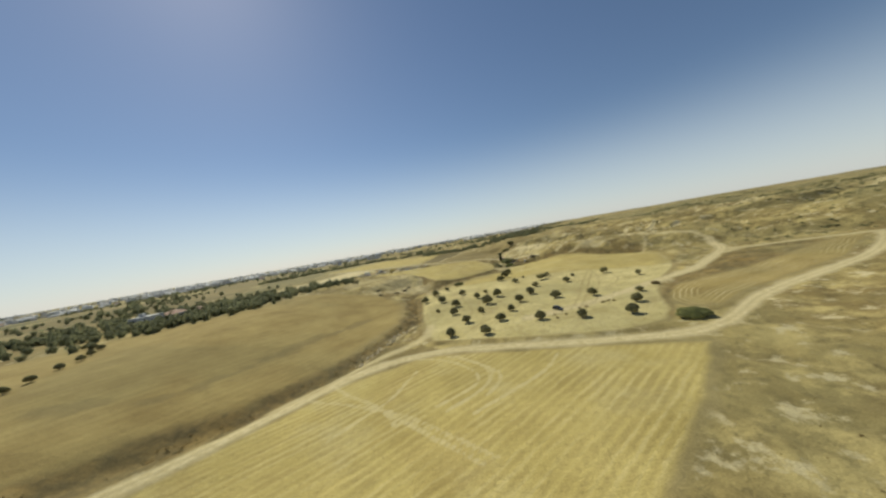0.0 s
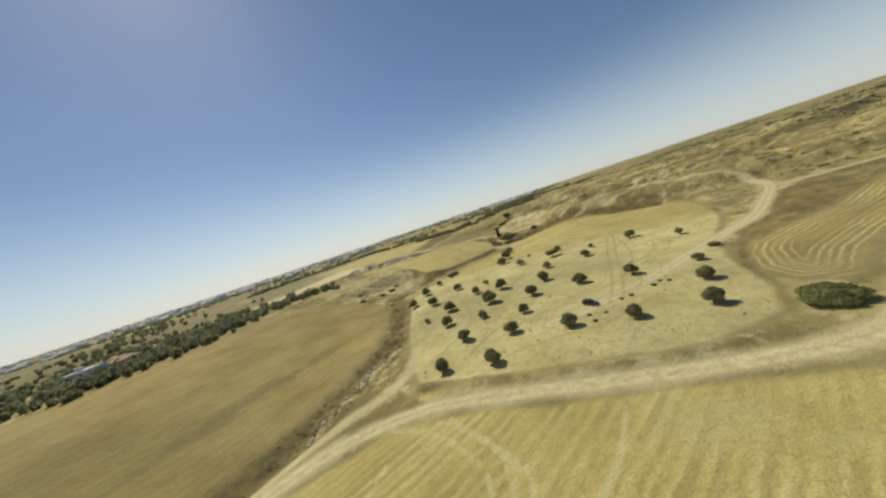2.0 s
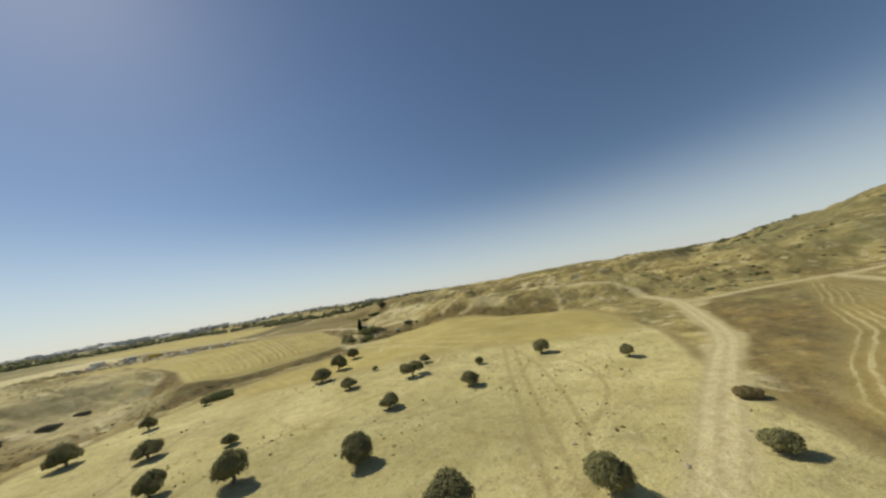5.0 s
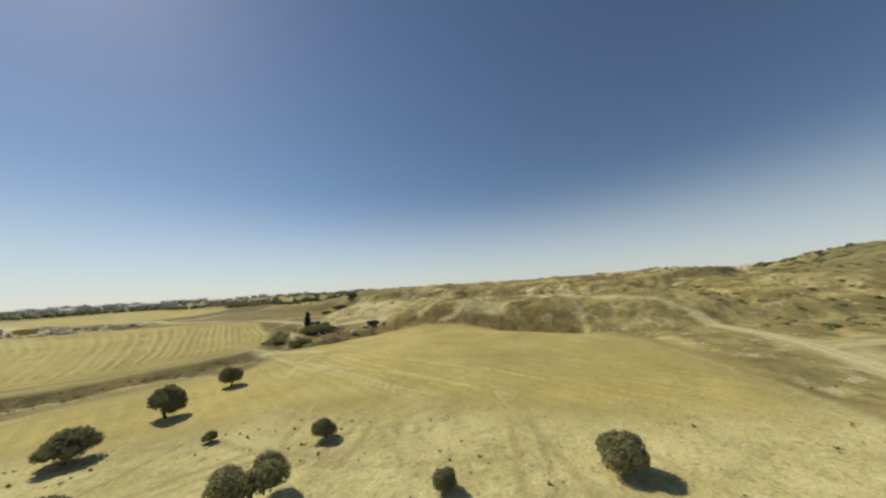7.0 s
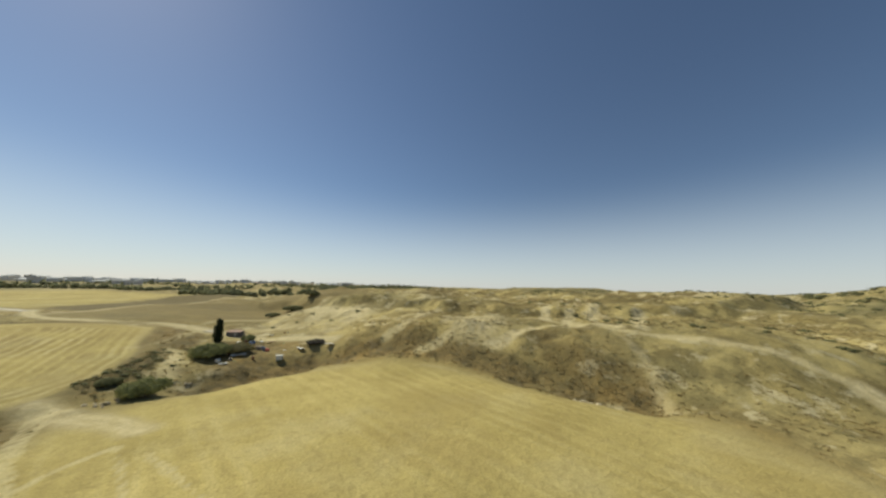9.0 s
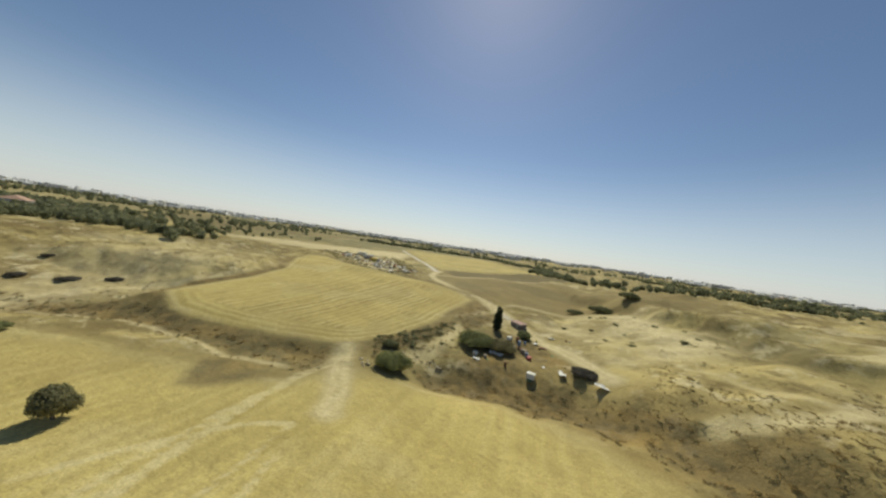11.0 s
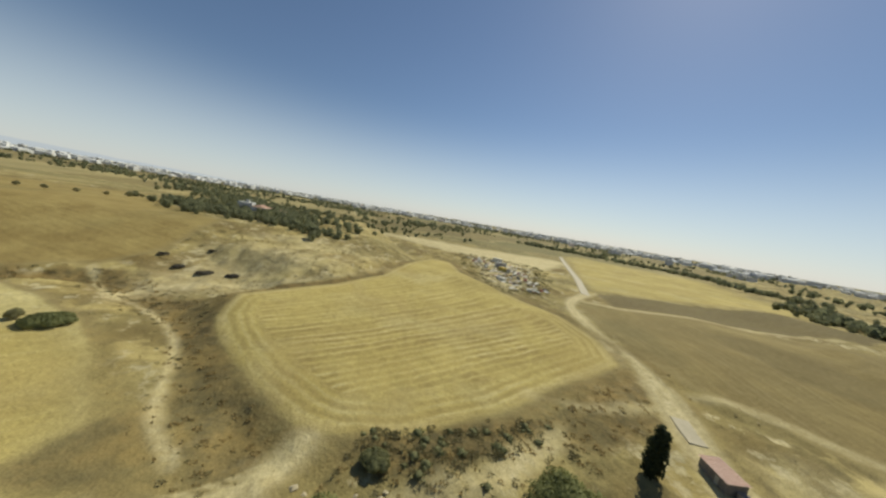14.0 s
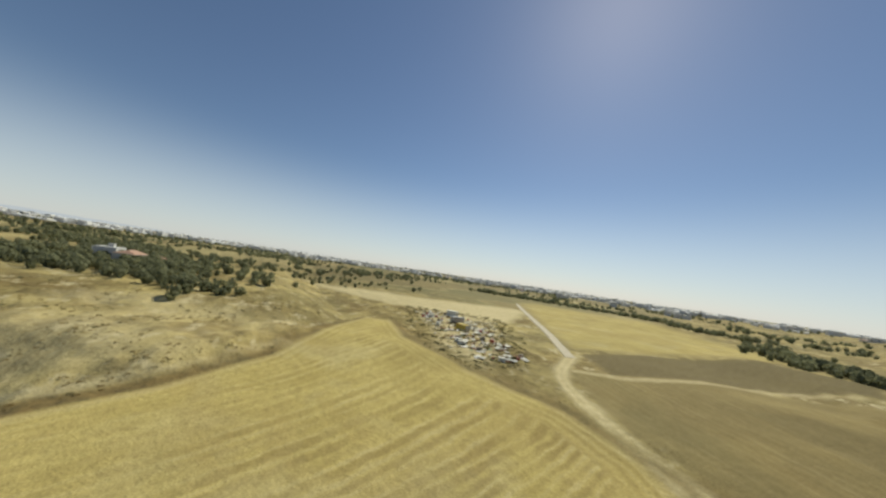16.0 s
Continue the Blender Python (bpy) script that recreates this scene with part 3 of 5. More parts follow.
def build_ground():
    xs, ys = spread(-85, 205, 4700), spread(12, 332, 4700)
    gx, gy = np.meshgrid(xs, ys)
    x, y = gx.ravel(), gy.ravel()
    z = height(x, y)
    nx, ny = len(xs), len(ys)
    i = (np.arange(ny - 1)[:, None] * nx + np.arange(nx - 1)[None, :]).ravel()
    faces = np.stack([i, i + 1, i + 1 + nx, i + nx], 1)
    me = bpy.data.meshes.new("ground")
    me.vertices.add(len(x))
    me.vertices.foreach_set("co", np.stack([x, y, z], 1).ravel())
    me.loops.add(faces.size)
    me.loops.foreach_set("vertex_index", faces.ravel())
    me.polygons.add(len(faces))
    me.polygons.foreach_set("loop_start", np.arange(len(faces)) * 4)
    me.update(calc_edges=True)
    me.polygons.foreach_set("use_smooth", np.ones(len(faces), bool))

    wob = 2.2 * fbm(x / 6, y / 6, 31)

    def mask(area, soft=0.8):
        return step(soft, -soft, to_area(x, y, area) + 0.35 * wob)

    south, hump, striped, upper = mask(FIELD_SOUTH), mask(FIELD_HUMP, 6.0), mask(FIELD_STRIPED), mask(FIELD_UPPER, 4)
    swirl, brown, grove, fallow = mask(FIELD_SWIRL), mask(FIELD_BROWN, 3.0), mask(GROVE), mask(FIELD_FALLOW, 3)
    far = np.hypot(x - 60, y - 170)
    gold = np.maximum.reduce([south, hump, striped, upper, 0.15 * swirl])
    # row coordinate, field by field
    edge = -to_area(x, y, FIELD_STRIPED)
    inner = x * 0.975 + y * 0.22 + 0.006 * (y - 225) * np.maximum(0, 10 - x)
    row = np.where(to_area(x, y, FIELD_SOUTH) < 2, 1.5 * (-0.61 * x + 0.79 * y), 0.0)
    row = np.where(to_area(x, y, FIELD_BROWN) < 2, 0.86 * x - 0.5 * y, row)
    row = np.where(to_area(x, y, FIELD_HUMP) < 2, 0.94 * x + 0.35 * y, row)
    row = np.where(edge > -2, np.where(edge < 7, 1.25 * edge, 1.3 * inner), row)
    row = np.where(to_area(x, y, FIELD_FALLOW) < 2, 0.37 * x + 0.93 * y, row)
    row = np.where(to_area(x, y, FIELD_SWIRL) < 2, -1.75 * to_area(x, y, FIELD_SWIRL) + 2 * fbm(x / 20, y / 20, 8), row)
    rows = np.clip(0.42 * south + 0.2 * hump + 0.35 * fallow + striped * (0.42 + 0.42 * step(-12, 24, x)) * (0.6 + 0.4 * step(5, 9, edge)) + 0.25 * upper + 1.0 * swirl, 0, 1)

    sand = np.zeros(len(x))
    lane = np.full(len(x), 9.0)
    for line, half, bare in (
        (TRACK_SOUTH, 1.9, 1.0), (TRACK_WEST, 1.3, 0.7), (ROAD_EAST[:10], 2.1, 1.0), (ROAD_EAST[9:14], 0.8, 0.75), (ROAD_EAST[13:], 0.5, 0.55), (ROAD_FORK, 1.6, 0.85), (HILL_TRACK, 0.5, 0.4), (GULLY_PATH, 1.7, 0.85), (GULLY_FOOTPATH, 0.25, 0.9),
        (ROAD_NORTH, 1.8, 1.0), ([(62, 286), (48, 294.5), (39, 301)], 2.5, 1.0), (ROAD_BRANCH, 1.1, 0.7), (ROAD_SIDE, 1.0, 0.5), (KNOLL_RIM, 1.4, 1.0), (HOLLOW_PATH, 0.9, 0.85), (RIDGE_PATH, 1.0, 0.85), (BRANCH_PATH, 0.7, 0.5), (BANK_PATH, 1.3, 0.85),
        *((line, 1.5, 1.0) for line in HILL_STREAKS),
    ):
        d = near_line(x, y, line)
        sand = np.maximum(sand, bare * step(half + 1.3, half - 0.5, d + 0.45 * wob))
        if half > 1.55:
            lane = np.minimum(lane, d)
    wheel = np.full(len(x), 9.0)
    for line in WHEELS:
        wheel = np.minimum(wheel, near_line(x, y, line))
    ragged = step(-0.3, 0.25, fbm(x / 12, y / 12, 41))
    for area, soft, bare in ((SAND_BANK, 6, 0.5), (SAND_SLOPE, 7, 0.95), (SAND_HILL, 4, 0.95), (SAND_CORNER, 1.2, 0.95), (SAND_JUNCTION, 1.8, 0.9), (SAND_FOOT, 1.0, 1.0)):
        sand = np.maximum(sand, bare * mask(area, soft) * (0.25 + 0.75 * ragged if soft > 2 else 0.6 + 0.4 * ragged))
    sand = sand * (1 - mask(STRIP_BROWN, 1.5))
    sand = np.maximum(sand, mask(YARD_PALE, 4))
    sand = np.maximum(sand, 0.95 * mask(YARD, 4) * (0.7 + 0.3 * ragged))
    blotch = step(0.18, 0.3, fbm(x / 22, (y - 0.3 * x) / 9, 45)) * step(108, 130, x) * step(242, 256, y) * step(420, 300, y)
    sand = np.maximum(sand, 0.8 * blotch)
    scarp = np.exp(-((side_of_scarp(x, y) / 4.5) ** 2)) * step(60, 20, np.abs(x - 172))
    sand = np.maximum(sand, 0.85 * scarp * step(0.05, 0.3, fbm(x / 9, y / 9, 43)))
    rock = np.exp(-((to_line(x, y, [(-30, 84), (-27, 94), (-23, 106), (-17, 114)]) / 1.4) ** 2)) * step(-0.2, 0.2, fbm(x / 3, y / 3, 44))
    sand = np.maximum(sand, 0.9 * rock)
    scrubby = step(0.5, 3.0, np.minimum.reduce([to_area(x, y, a) for a in (FIELD_SOUTH, GROVE, FIELD_HUMP, FIELD_STRIPED, FIELD_UPPER, FIELD_BROWN, FIELD_SWIRL, FIELD_FALLOW)]) + wob)
    strip = np.exp(-((to_line(x, y, [(-8, 87.5), (5, 83.5), (16, 79.5), (30, 75.5), (45, 72.5)]) / 1.7) ** 2))
    east = step(-60, 60, x - 40 + 0.35 * (y - 150))
    scrubby = scrubby * np.maximum(step(420, 240, far), east * step(2600, 1200, far))
    scrubby = np.maximum(scrubby * (1 - brown), 0.85 * strip * ragged)
    verge = np.maximum.reduce([np.exp(-(((to_area(x, y, a) + wob - 2.4) / 2.0) ** 2)) for a in (FIELD_STRIPED, FIELD_HUMP)])
    verge = verge * step(2, 5, to_line(x, y, GULLY_PATH)) * (1 - grove)
    brown = np.maximum.reduce([brown, 0.5 * verge, 0.9 * swirl, 0.6 * fallow])
    sand = sand * (1 - 0.8 * verge)
    ring = np.exp(-(((-to_area(x, y, FIELD_STRIPED) - 0.9) / 0.6) ** 2)) + np.exp(-(((-to_area(x, y, FIELD_HUMP) - 0.9) / 0.6) ** 2)) * (1 - grove)
    sand = np.maximum(sand, 0.35 * ring * ragged)
    beds = np.minimum.reduce([near_line(x, y, g) for g in (GULLY_WEST, GULLY_MIDDLE, GULLY_NORTH)])
    gully = np.maximum(0.85 * step(7.0, 3.0, beds + 1.5 * wob), step(0.8, -0.8, to_area(x, y, THICKET) + 0.5 * wob))
    gully = np.maximum(gully, 0.6 * verge)
    hedge = np.exp(-((near_line(x, y, [(58, 80), (63, 87), (67, 93), (73, 100), (80, 106.5), (88, 114), (100, 122)]) / 1.6) ** 2))
    gully = np.maximum.reduce([gully, 0.85 * hedge, 0.45 * mask(KNOLL, 4), 0.75 * mask(VALLEY, 3) * (0.45 + 0.55 * ragged), 0.9 * mask(STRIP_BROWN, 1.5), 0.8 * mask(EAST_SLOPE, 1.2), 0.8 * mask(WEDGE, 3) * (0.5 + 0.5 * ragged)])
    gully = gully * (1 - south) * (1 - striped) * (1 - hump) * (1 - grove) * (1 - sand) * step(1.5, 3.0, near_line(x, y, GULLY_PATH))
    gully = np.maximum(gully, 0.75 * mask(BROWN_CORNER, 1.5) * (0.5 + 0.5 * ragged))
    gold, grove = gold * (1 - 0.9 * mask(BROWN_CORNER, 1.5)), grove * (1 - 0.9 * mask(BROWN_CORNER, 1.5))
    ploughed = np.maximum(mask(FIELD_PLOUGHED, 1.5), 0.7 * mask(PATCH_DARK, 3))
    ploughed = np.maximum(ploughed, 0.5 * mask(FIELD_FALLOW, 3) * (0.5 + 0.5 * ragged))
    bed = step(3.0, 0.5, np.abs(to_line(x, y, [(-90, 62), (-72, 66), (-64, 80), (-56, 100), (-40, 130)])) + 2 * wob) * brown
    cell = 150.0
    wx, wy = x + 60 * fbm(x / 200, y / 200, 51), y + 60 * fbm(x / 200, y / 200, 52)
    patch = lattice(np.floor(wx / cell + 0.35 * np.floor(wy / cell)), np.floor(wy / (0.7 * cell)), 61)
    patch = patch * step(230, 330, far) * (1 - 0.8 * east * step(2600, 1200, far))
    green = 0.4 * step(0.0, 0.4, fbm(x / 45, y / 45, 71)) * (1 - 0.6 * gold)
    green = np.maximum(green, step(185, 300, x - 0.3 * (y - 150)) * (0.45 + 0.55 * step(-0.25, 0.2, fbm(x / 60, y / 40, 72))) * step(1500, 700, far))
    for name, values in (
        ("gold", gold), ("rows", rows), ("row", row), ("pale", grove * (1 - hump)), ("brown", brown), ("sand", sand), ("scrub", scrubby), ("patch", patch),
        ("ploughed", np.maximum(ploughed, 0.5 * bed)), ("lane", lane), ("wheel", wheel), ("gully", gully), ("green", green),
    ):
        me.attributes.new(name, "FLOAT", "POINT").data.foreach_set("value", values.astype(np.float32))
    me.materials.append(GROUND)
    return tagged(new("ground", me), "dry rolling farmland with straw stubble, tracks and scrub", "ground", kind="structure")


ground = build_ground()


def ribbon(name, line, half, material, lift, label):
    """A strip of made road that follows the ground."""
    verts, faces = [], []
    pts = []
    for (ax, ay), (bx, by) in zip(line[:-1], line[1:]):
        n = max(1, int(math.hypot(bx - ax, by - ay) / 4))
        pts += [(ax + (bx - ax) * k / n, ay + (by - ay) * k / n) for k in range(n)]
    pts.append(line[-1])
    for k, (x, y) in enumerate(pts):
        (ax, ay), (bx, by) = pts[max(k - 1, 0)], pts[min(k + 1, len(pts) - 1)]
        d = math.hypot(bx - ax, by - ay)
        nx, ny = -(by - ay) / d, (bx - ax) / d
        z = level(x, y) + lift
        for s, dz in ((-1.15, -0.5), (-1.0, 0.0), (1.0, 0.0), (1.15, -0.5)):
            verts.append((x + nx * half * s, y + ny * half * s, z + dz))
    for k in range(len(pts) - 1):
        for j in range(3):
            a = 4 * k + j
            faces.append((a, a + 1, a + 5, a + 4))
    me = bpy.data.meshes.new(name)
    me.from_pydata(verts, [], faces)
    me.materials.append(material)
    return tagged(new(name, me), label, "road", kind="structure")


road = ribbon("road", ROAD_PAVED, 1.8, PAVING, 0.15, "pale worn concrete farm road")


tagged(ribbon("pavement", [(45.6, 296.2), (48, 294.4), (50.4, 293)], 1.3, PAVING, 0.12, "pale concrete slab across the dirt road"), category="pavement")


# ---- helpers for things ----
def mesh_from(name, verts, faces, material, smooth=False):
    me = bpy.data.meshes.new(name)
    me.from_pydata(verts, [], faces)
    if smooth:
        me.polygons.foreach_set("use_smooth", [True] * len(me.polygons))
    me.materials.append(material)
    me.update()
    return me


def part(name, bm, material, parent, label=""):
    """Links a bmesh, or a finished mesh, as one part under a thing or a part."""
    if isinstance(bm, bpy.types.Mesh):
        me = bm
    else:
        me = bpy.data.meshes.new(name)
        bm.to_mesh(me)
        bm.free()
        me.materials.append(material)
    ob = new(name, me)
    ob.parent = parent
    return tagged(ob, label)


def thing(name, label, category, group="", kind=""):
    return tagged(new(name), label, category, group, kind)


def box(bm, x, y, z, sx, sy, sz, bevel=0.0, turn=None):
    made = bmesh.ops.create_cube(bm, size=1.0)["verts"]
    bmesh.ops.scale(bm, vec=(sx, sy, sz), verts=made)
    if turn is not None:
        bmesh.ops.rotate(bm, cent=(0, 0, 0), matrix=turn, verts=made)
    bmesh.ops.translate(bm, vec=(x, y, z), verts=made)
    if bevel:
        edges = list({e for v in made for e in v.link_edges})
        bmesh.ops.bevel(bm, geom=edges, offset=bevel, segments=2, affect="EDGES")
    return bm


def tube(verts, faces, line, radii, sides=7):
    """Adds a tapered limb along a line to lists of verts and faces."""
    base = len(verts)
    for k, (p, r) in enumerate(zip(line, radii)):
        p = Vector(p)
        q = Vector(line[min(k + 1, len(line) - 1)]) - Vector(line[max(k - 1, 0)])
        side = q.cross(Vector((0.31, 0.87, 0.2))).normalized()
        other = q.cross(side).normalized()
        for s in range(sides):
            a = 2 * math.pi * s / sides
            verts.append(tuple(p + (side * math.cos(a) + other * math.sin(a)) * r))
    for k in range(len(line) - 1):
        for s in range(sides):
            a, b = base + k * sides + s, base + k * sides + (s + 1) % sides
            faces.append((a, b, b + sides, a + sides))
    faces.append(tuple(base + (len(line) - 1) * sides + s for s in range(sides)))


def leaf_cloud(rng, lobes, count, size, flat=0.6):
    """Leaf sprays round several lobes: each a bent pair of blades; with twiggy cores that close the lobes."""
    verts, faces = [], []
    weight = np.array([l[3] ** 2 for l in lobes])
    pick = rng.choice(len(lobes), count, p=weight / weight.sum())
    for i in pick:
        cx, cy, cz, r, sq = lobes[i]
        d = rng.normal(size=3)
        d /= np.linalg.norm(d)
        if d[2] < -0.55:
            d[2] *= -0.5
        rad = r * (0.72 + 0.36 * rng.random() ** 0.7)
        c = np.array([cx + d[0] * rad, cy + d[1] * rad, cz + d[2] * rad * sq])
        u = np.cross(d, rng.normal(size=3))
        u /= np.linalg.norm(u) + 1e-9
        v = np.cross(d, u) + d * rng.normal() * flat
        v /= np.linalg.norm(v) + 1e-9
        s = size * (0.6 + 0.8 * rng.random())
        b = len(verts)
        lift = d * s * 0.35
        for q in (c - u * s * 0.5 - v * s * 0.9, c + u * s * 0.15 - v * s * 0.7 - lift * 0.4, c + u * s * 0.55 + v * s * 0.2 + lift, c + v * s * 0.95, c - u * s * 0.6 + v * s * 0.25 + lift * 0.5):
            verts.append(tuple(q))
        faces += [(b, b + 1, b + 2), (b, b + 2, b + 4), (b + 4, b + 2, b + 3)]
    for cx, cy, cz, r, sq in lobes:
        b = len(verts)
        n, m = 8, 5
        for j in range(m + 1):
            for i in range(n):
                th, ph = math.pi * j / m, 2 * math.pi * i / n
                k = r * (0.62 + 0.22 * rng.random())
                verts.append((cx + k * math.sin(th) * math.cos(ph), cy + k * math.sin(th) * math.sin(ph), cz + k * math.cos(th) * sq))
        for j in range(m):
            for i in range(n):
                faces.append((b + j * n + i, b + j * n + (i + 1) % n, b + (j + 1) * n + (i + 1) % n, b + (j + 1) * n + i))
    return verts, faces


def olive_tree(seed, r, lean=0.0, double=False):
    """A grove tree with crown radius r: short forked trunk and a crown of clumps. Stands at the origin."""
    rng = np.random.default_rng(seed)
    tree = thing("olive_tree", "dusty olive tree with short dark trunk on mown dry ground", "tree", "grove trees")
    trunk_h = 0.27 * r + 0.12
    lobes = []
    count = 8 if not double else 10
    squeeze, twist = 0.84 + 0.16 * rng.random(), math.pi * rng.random()
    for i in range(count):
        a = 2 * math.pi * (i + rng.random() * 0.7) / count
        q = r * (0.46 + 0.16 * rng.random())
        gap = 1.45 if double else 1.0
        lobes.append((q * math.cos(a) * gap + lean, q * math.sin(a), trunk_h + r * (0.3 + 0.32 * rng.random()), r * (0.4 + 0.18 * rng.random()), 0.9))
    for i in range(3):
        a = 2 * math.pi * rng.random()
        lobes.append((0.28 * r * math.cos(a) + lean, 0.28 * r * math.sin(a), trunk_h + r * (0.68 + 0.26 * rng.random()), r * (0.42 + 0.16 * rng.random()), 0.85))
    if double:
        lobes = [l for l in lobes if abs(l[0] - lean) > 0.35 * r]
    else:
        gone = twist + 2.2
        lobes = [l for l in lobes if math.cos(math.atan2(l[1], l[0] - lean) - gone) < 0.88 or l[3] < 0.4 * r]
        lobes = [(x * math.cos(twist) - y * squeeze * math.sin(twist), x * math.sin(twist) + y * squeeze * math.cos(twist), z, q, k) for x, y, z, q, k in lobes]
    verts, faces = leaf_cloud(rng, lobes, 5200, 0.08 + 0.026 * r)
    part("crown", mesh_from("crown", verts, faces, LEAF_OLIVE), None, tree)
    verts, faces = [], []
    tube(verts, faces, [(0, 0, -0.3), (0.05, 0.02, 0.25 * trunk_h), (0.03 + lean * 0.3, -0.04, 0.7 * trunk_h), (lean * 0.5, 0, trunk_h)], [0.14 * r, 0.105 * r, 0.09 * r, 0.085 * r])
    part("trunk", mesh_from("trunk", verts, faces, BARK, True), None, tree)
    for i in range(4):
        cx, cy, cz, *_ = lobes[(i * 2) % len(lobes)]
        verts, faces = [], []
        tube(verts, faces, [(lean * 0.5, 0, trunk_h * 0.9), (0.45 * cx, 0.45 * cy, trunk_h + 0.4 * (cz - trunk_h)), (cx, cy, cz)], [0.07 * r, 0.05 * r, 0.025 * r], 6)
        part("limb", mesh_from("limb", verts, faces, BARK, True), None, tree)
    return tree


def bush(seed, r, tall, material, name="bush", label="rounded evergreen bush", count=5600, group=""):
    """A broad bush that reaches the ground: radius r, height tall."""
    rng = np.random.default_rng(seed)
    ob = thing(name, label, "bush", group)
    lobes = []
    for i in range(8):
        a = 2 * math.pi * (i + rng.random()) / 8
        q = r * (0.45 + 0.2 * rng.random())
        lobes.append((q * math.cos(a), q * math.sin(a), tall * (0.3 + 0.2 * rng.random()), r * (0.34 + 0.16 * rng.random()), tall / r * 0.75))
    lobes += [(0.2 * r, 0.1 * r, tall * 0.55, r * 0.5, tall / r * 0.8), (-0.25 * r, -0.1 * r, tall * 0.5, r * 0.48, tall / r * 0.8)]
    verts, faces = leaf_cloud(rng, lobes, count, 0.075 + 0.024 * r)
    part("foliage", mesh_from("foliage", verts, faces, material), None, ob)
    for i in range(3):
        cx, cy, cz, *_ = lobes[i * 2]
        verts, faces = [], []
        tube(verts, faces, [(0.08 * cx, 0.08 * cy, -0.2), (0.4 * cx, 0.4 * cy, 0.4 * cz), (0.8 * cx, 0.8 * cy, cz)], [0.05 * r, 0.035 * r, 0.015 * r], 5)
        part("stem", mesh_from("stem", verts, faces, BARK, True), None, ob)
    return ob


def cypress(seed, r, tall):
    rng = np.random.default_rng(seed)
    ob = thing("cypress_tree", "tall narrow dark cypress beside the dirt road", "tree")
    lobes = [(0.12 * r * rng.normal(), 0.12 * r * rng.normal(), tall * (0.12 + 0.095 * i), r * (1.0 - 0.008 * (i - 2) ** 2 * (1 + 0.5 * (i > 5))), 1.25) for i in range(9)]
    verts, faces = leaf_cloud(rng, lobes, 1300, 0.26)
    part("crown", mesh_from("crown", verts, faces, LEAF_DARK), None, ob)
    verts, faces = [], []
    tube(verts, faces, [(0, 0, -0.3), (0.02, 0, 0.3 * tall), (0, 0.02, 0.8 * tall)], [0.18, 0.14, 0.04])
    part("trunk", mesh_from("trunk", verts, faces, BARK, True), None, ob)
    return ob


def at(ob, x, y, turn=0.0, size=1.0, sink=0.05, tall=1.0):
    return pose(x, y, level(x, y) - sink, 0, 0, turn) @ Matrix.Diagonal((size, size, size * tall, 1))


# ---- the grove ----
# x, y, crown radius of each tree
GROVE_TREES = [
    (-2.9, 92.6, 1.7), (8.2, 89.4, 1.7), (3.6, 104.6, 1.7), (-0.5, 118.6, 1.8), (15, 100.7, 1.7), (26.8, 94.3, 1.8), (38.5, 89.5, 2.0),
    (51.4, 85.2, 2.1), (59.9, 95.9, 2.1), (53.8, 112.2, 2.0), (68.6, 107.2, 1.6), (41.1, 118.2, 2.4), (35, 132.2, 2.5), (27.4, 121.4, 2.1),
    (10.2, 116, 1.6), (21.1, 109.8, 1.6), (14.5, 126.8, 2.7),
]
GROVE_MORE = [
    (0.8, 132.6, 2.3), (21.4, 138.2, 2.5), (11.9, 142.4, 1.8), (-5.4, 146.2, 2.4), (17.7, 152.6, 1.3), (42, 146.4, 2.0), (57.6, 144.8, 1.9), (86.3, 133.6, 1.7),
    (79.5, 150.6, 2.3), (65.4, 155.8, 1.2), (56.8, 170, 1.5), (37, 165.8, 2.1), (31, 179, 2.7), (35.8, 189, 2.8), (41.1, 201.2, 2.3), (4, 187.3, 1.3),
    (5.6, 157.2, 2.1), (-14.6, 153.6, 2.3), (-8.6, 166.2, 2.4), (-2.4, 176.8, 1.7), (44.4, 176.4, 0.9), (-7.4, 127.4, 1.0),
]
shapes = [olive_tree(s, 2.0, lean) for s, lean in ((11, 0.0), (12, 0.2), (13, -0.15), (14, 0.1), (15, 0.0), (16, 0.25))]
rng = random.Random(5)
for i, (x, y, r) in enumerate(GROVE_TREES + GROVE_MORE):
    ob = shapes[i % 6]
    m = at(ob, x, y, rng.uniform(0, 360), r / 2.0, 0.05, rng.uniform(0.88, 1.12))
    tree = copy_thing(ob, m) if i >= 6 else ob
    if i < 6:
        tree.matrix_basis = m
    if r < 1.4:
        tagged(tree, "small young olive tree with thin trunk")
    elif r > 2.4:
        tagged(tree, "broad old olive tree with dense dusty crown")
twin = olive_tree(31, 2.3, 0.1, True)
tagged(twin, "olive tree with a split double crown")
twin.matrix_basis = at(twin, 50.8, 162, 20)

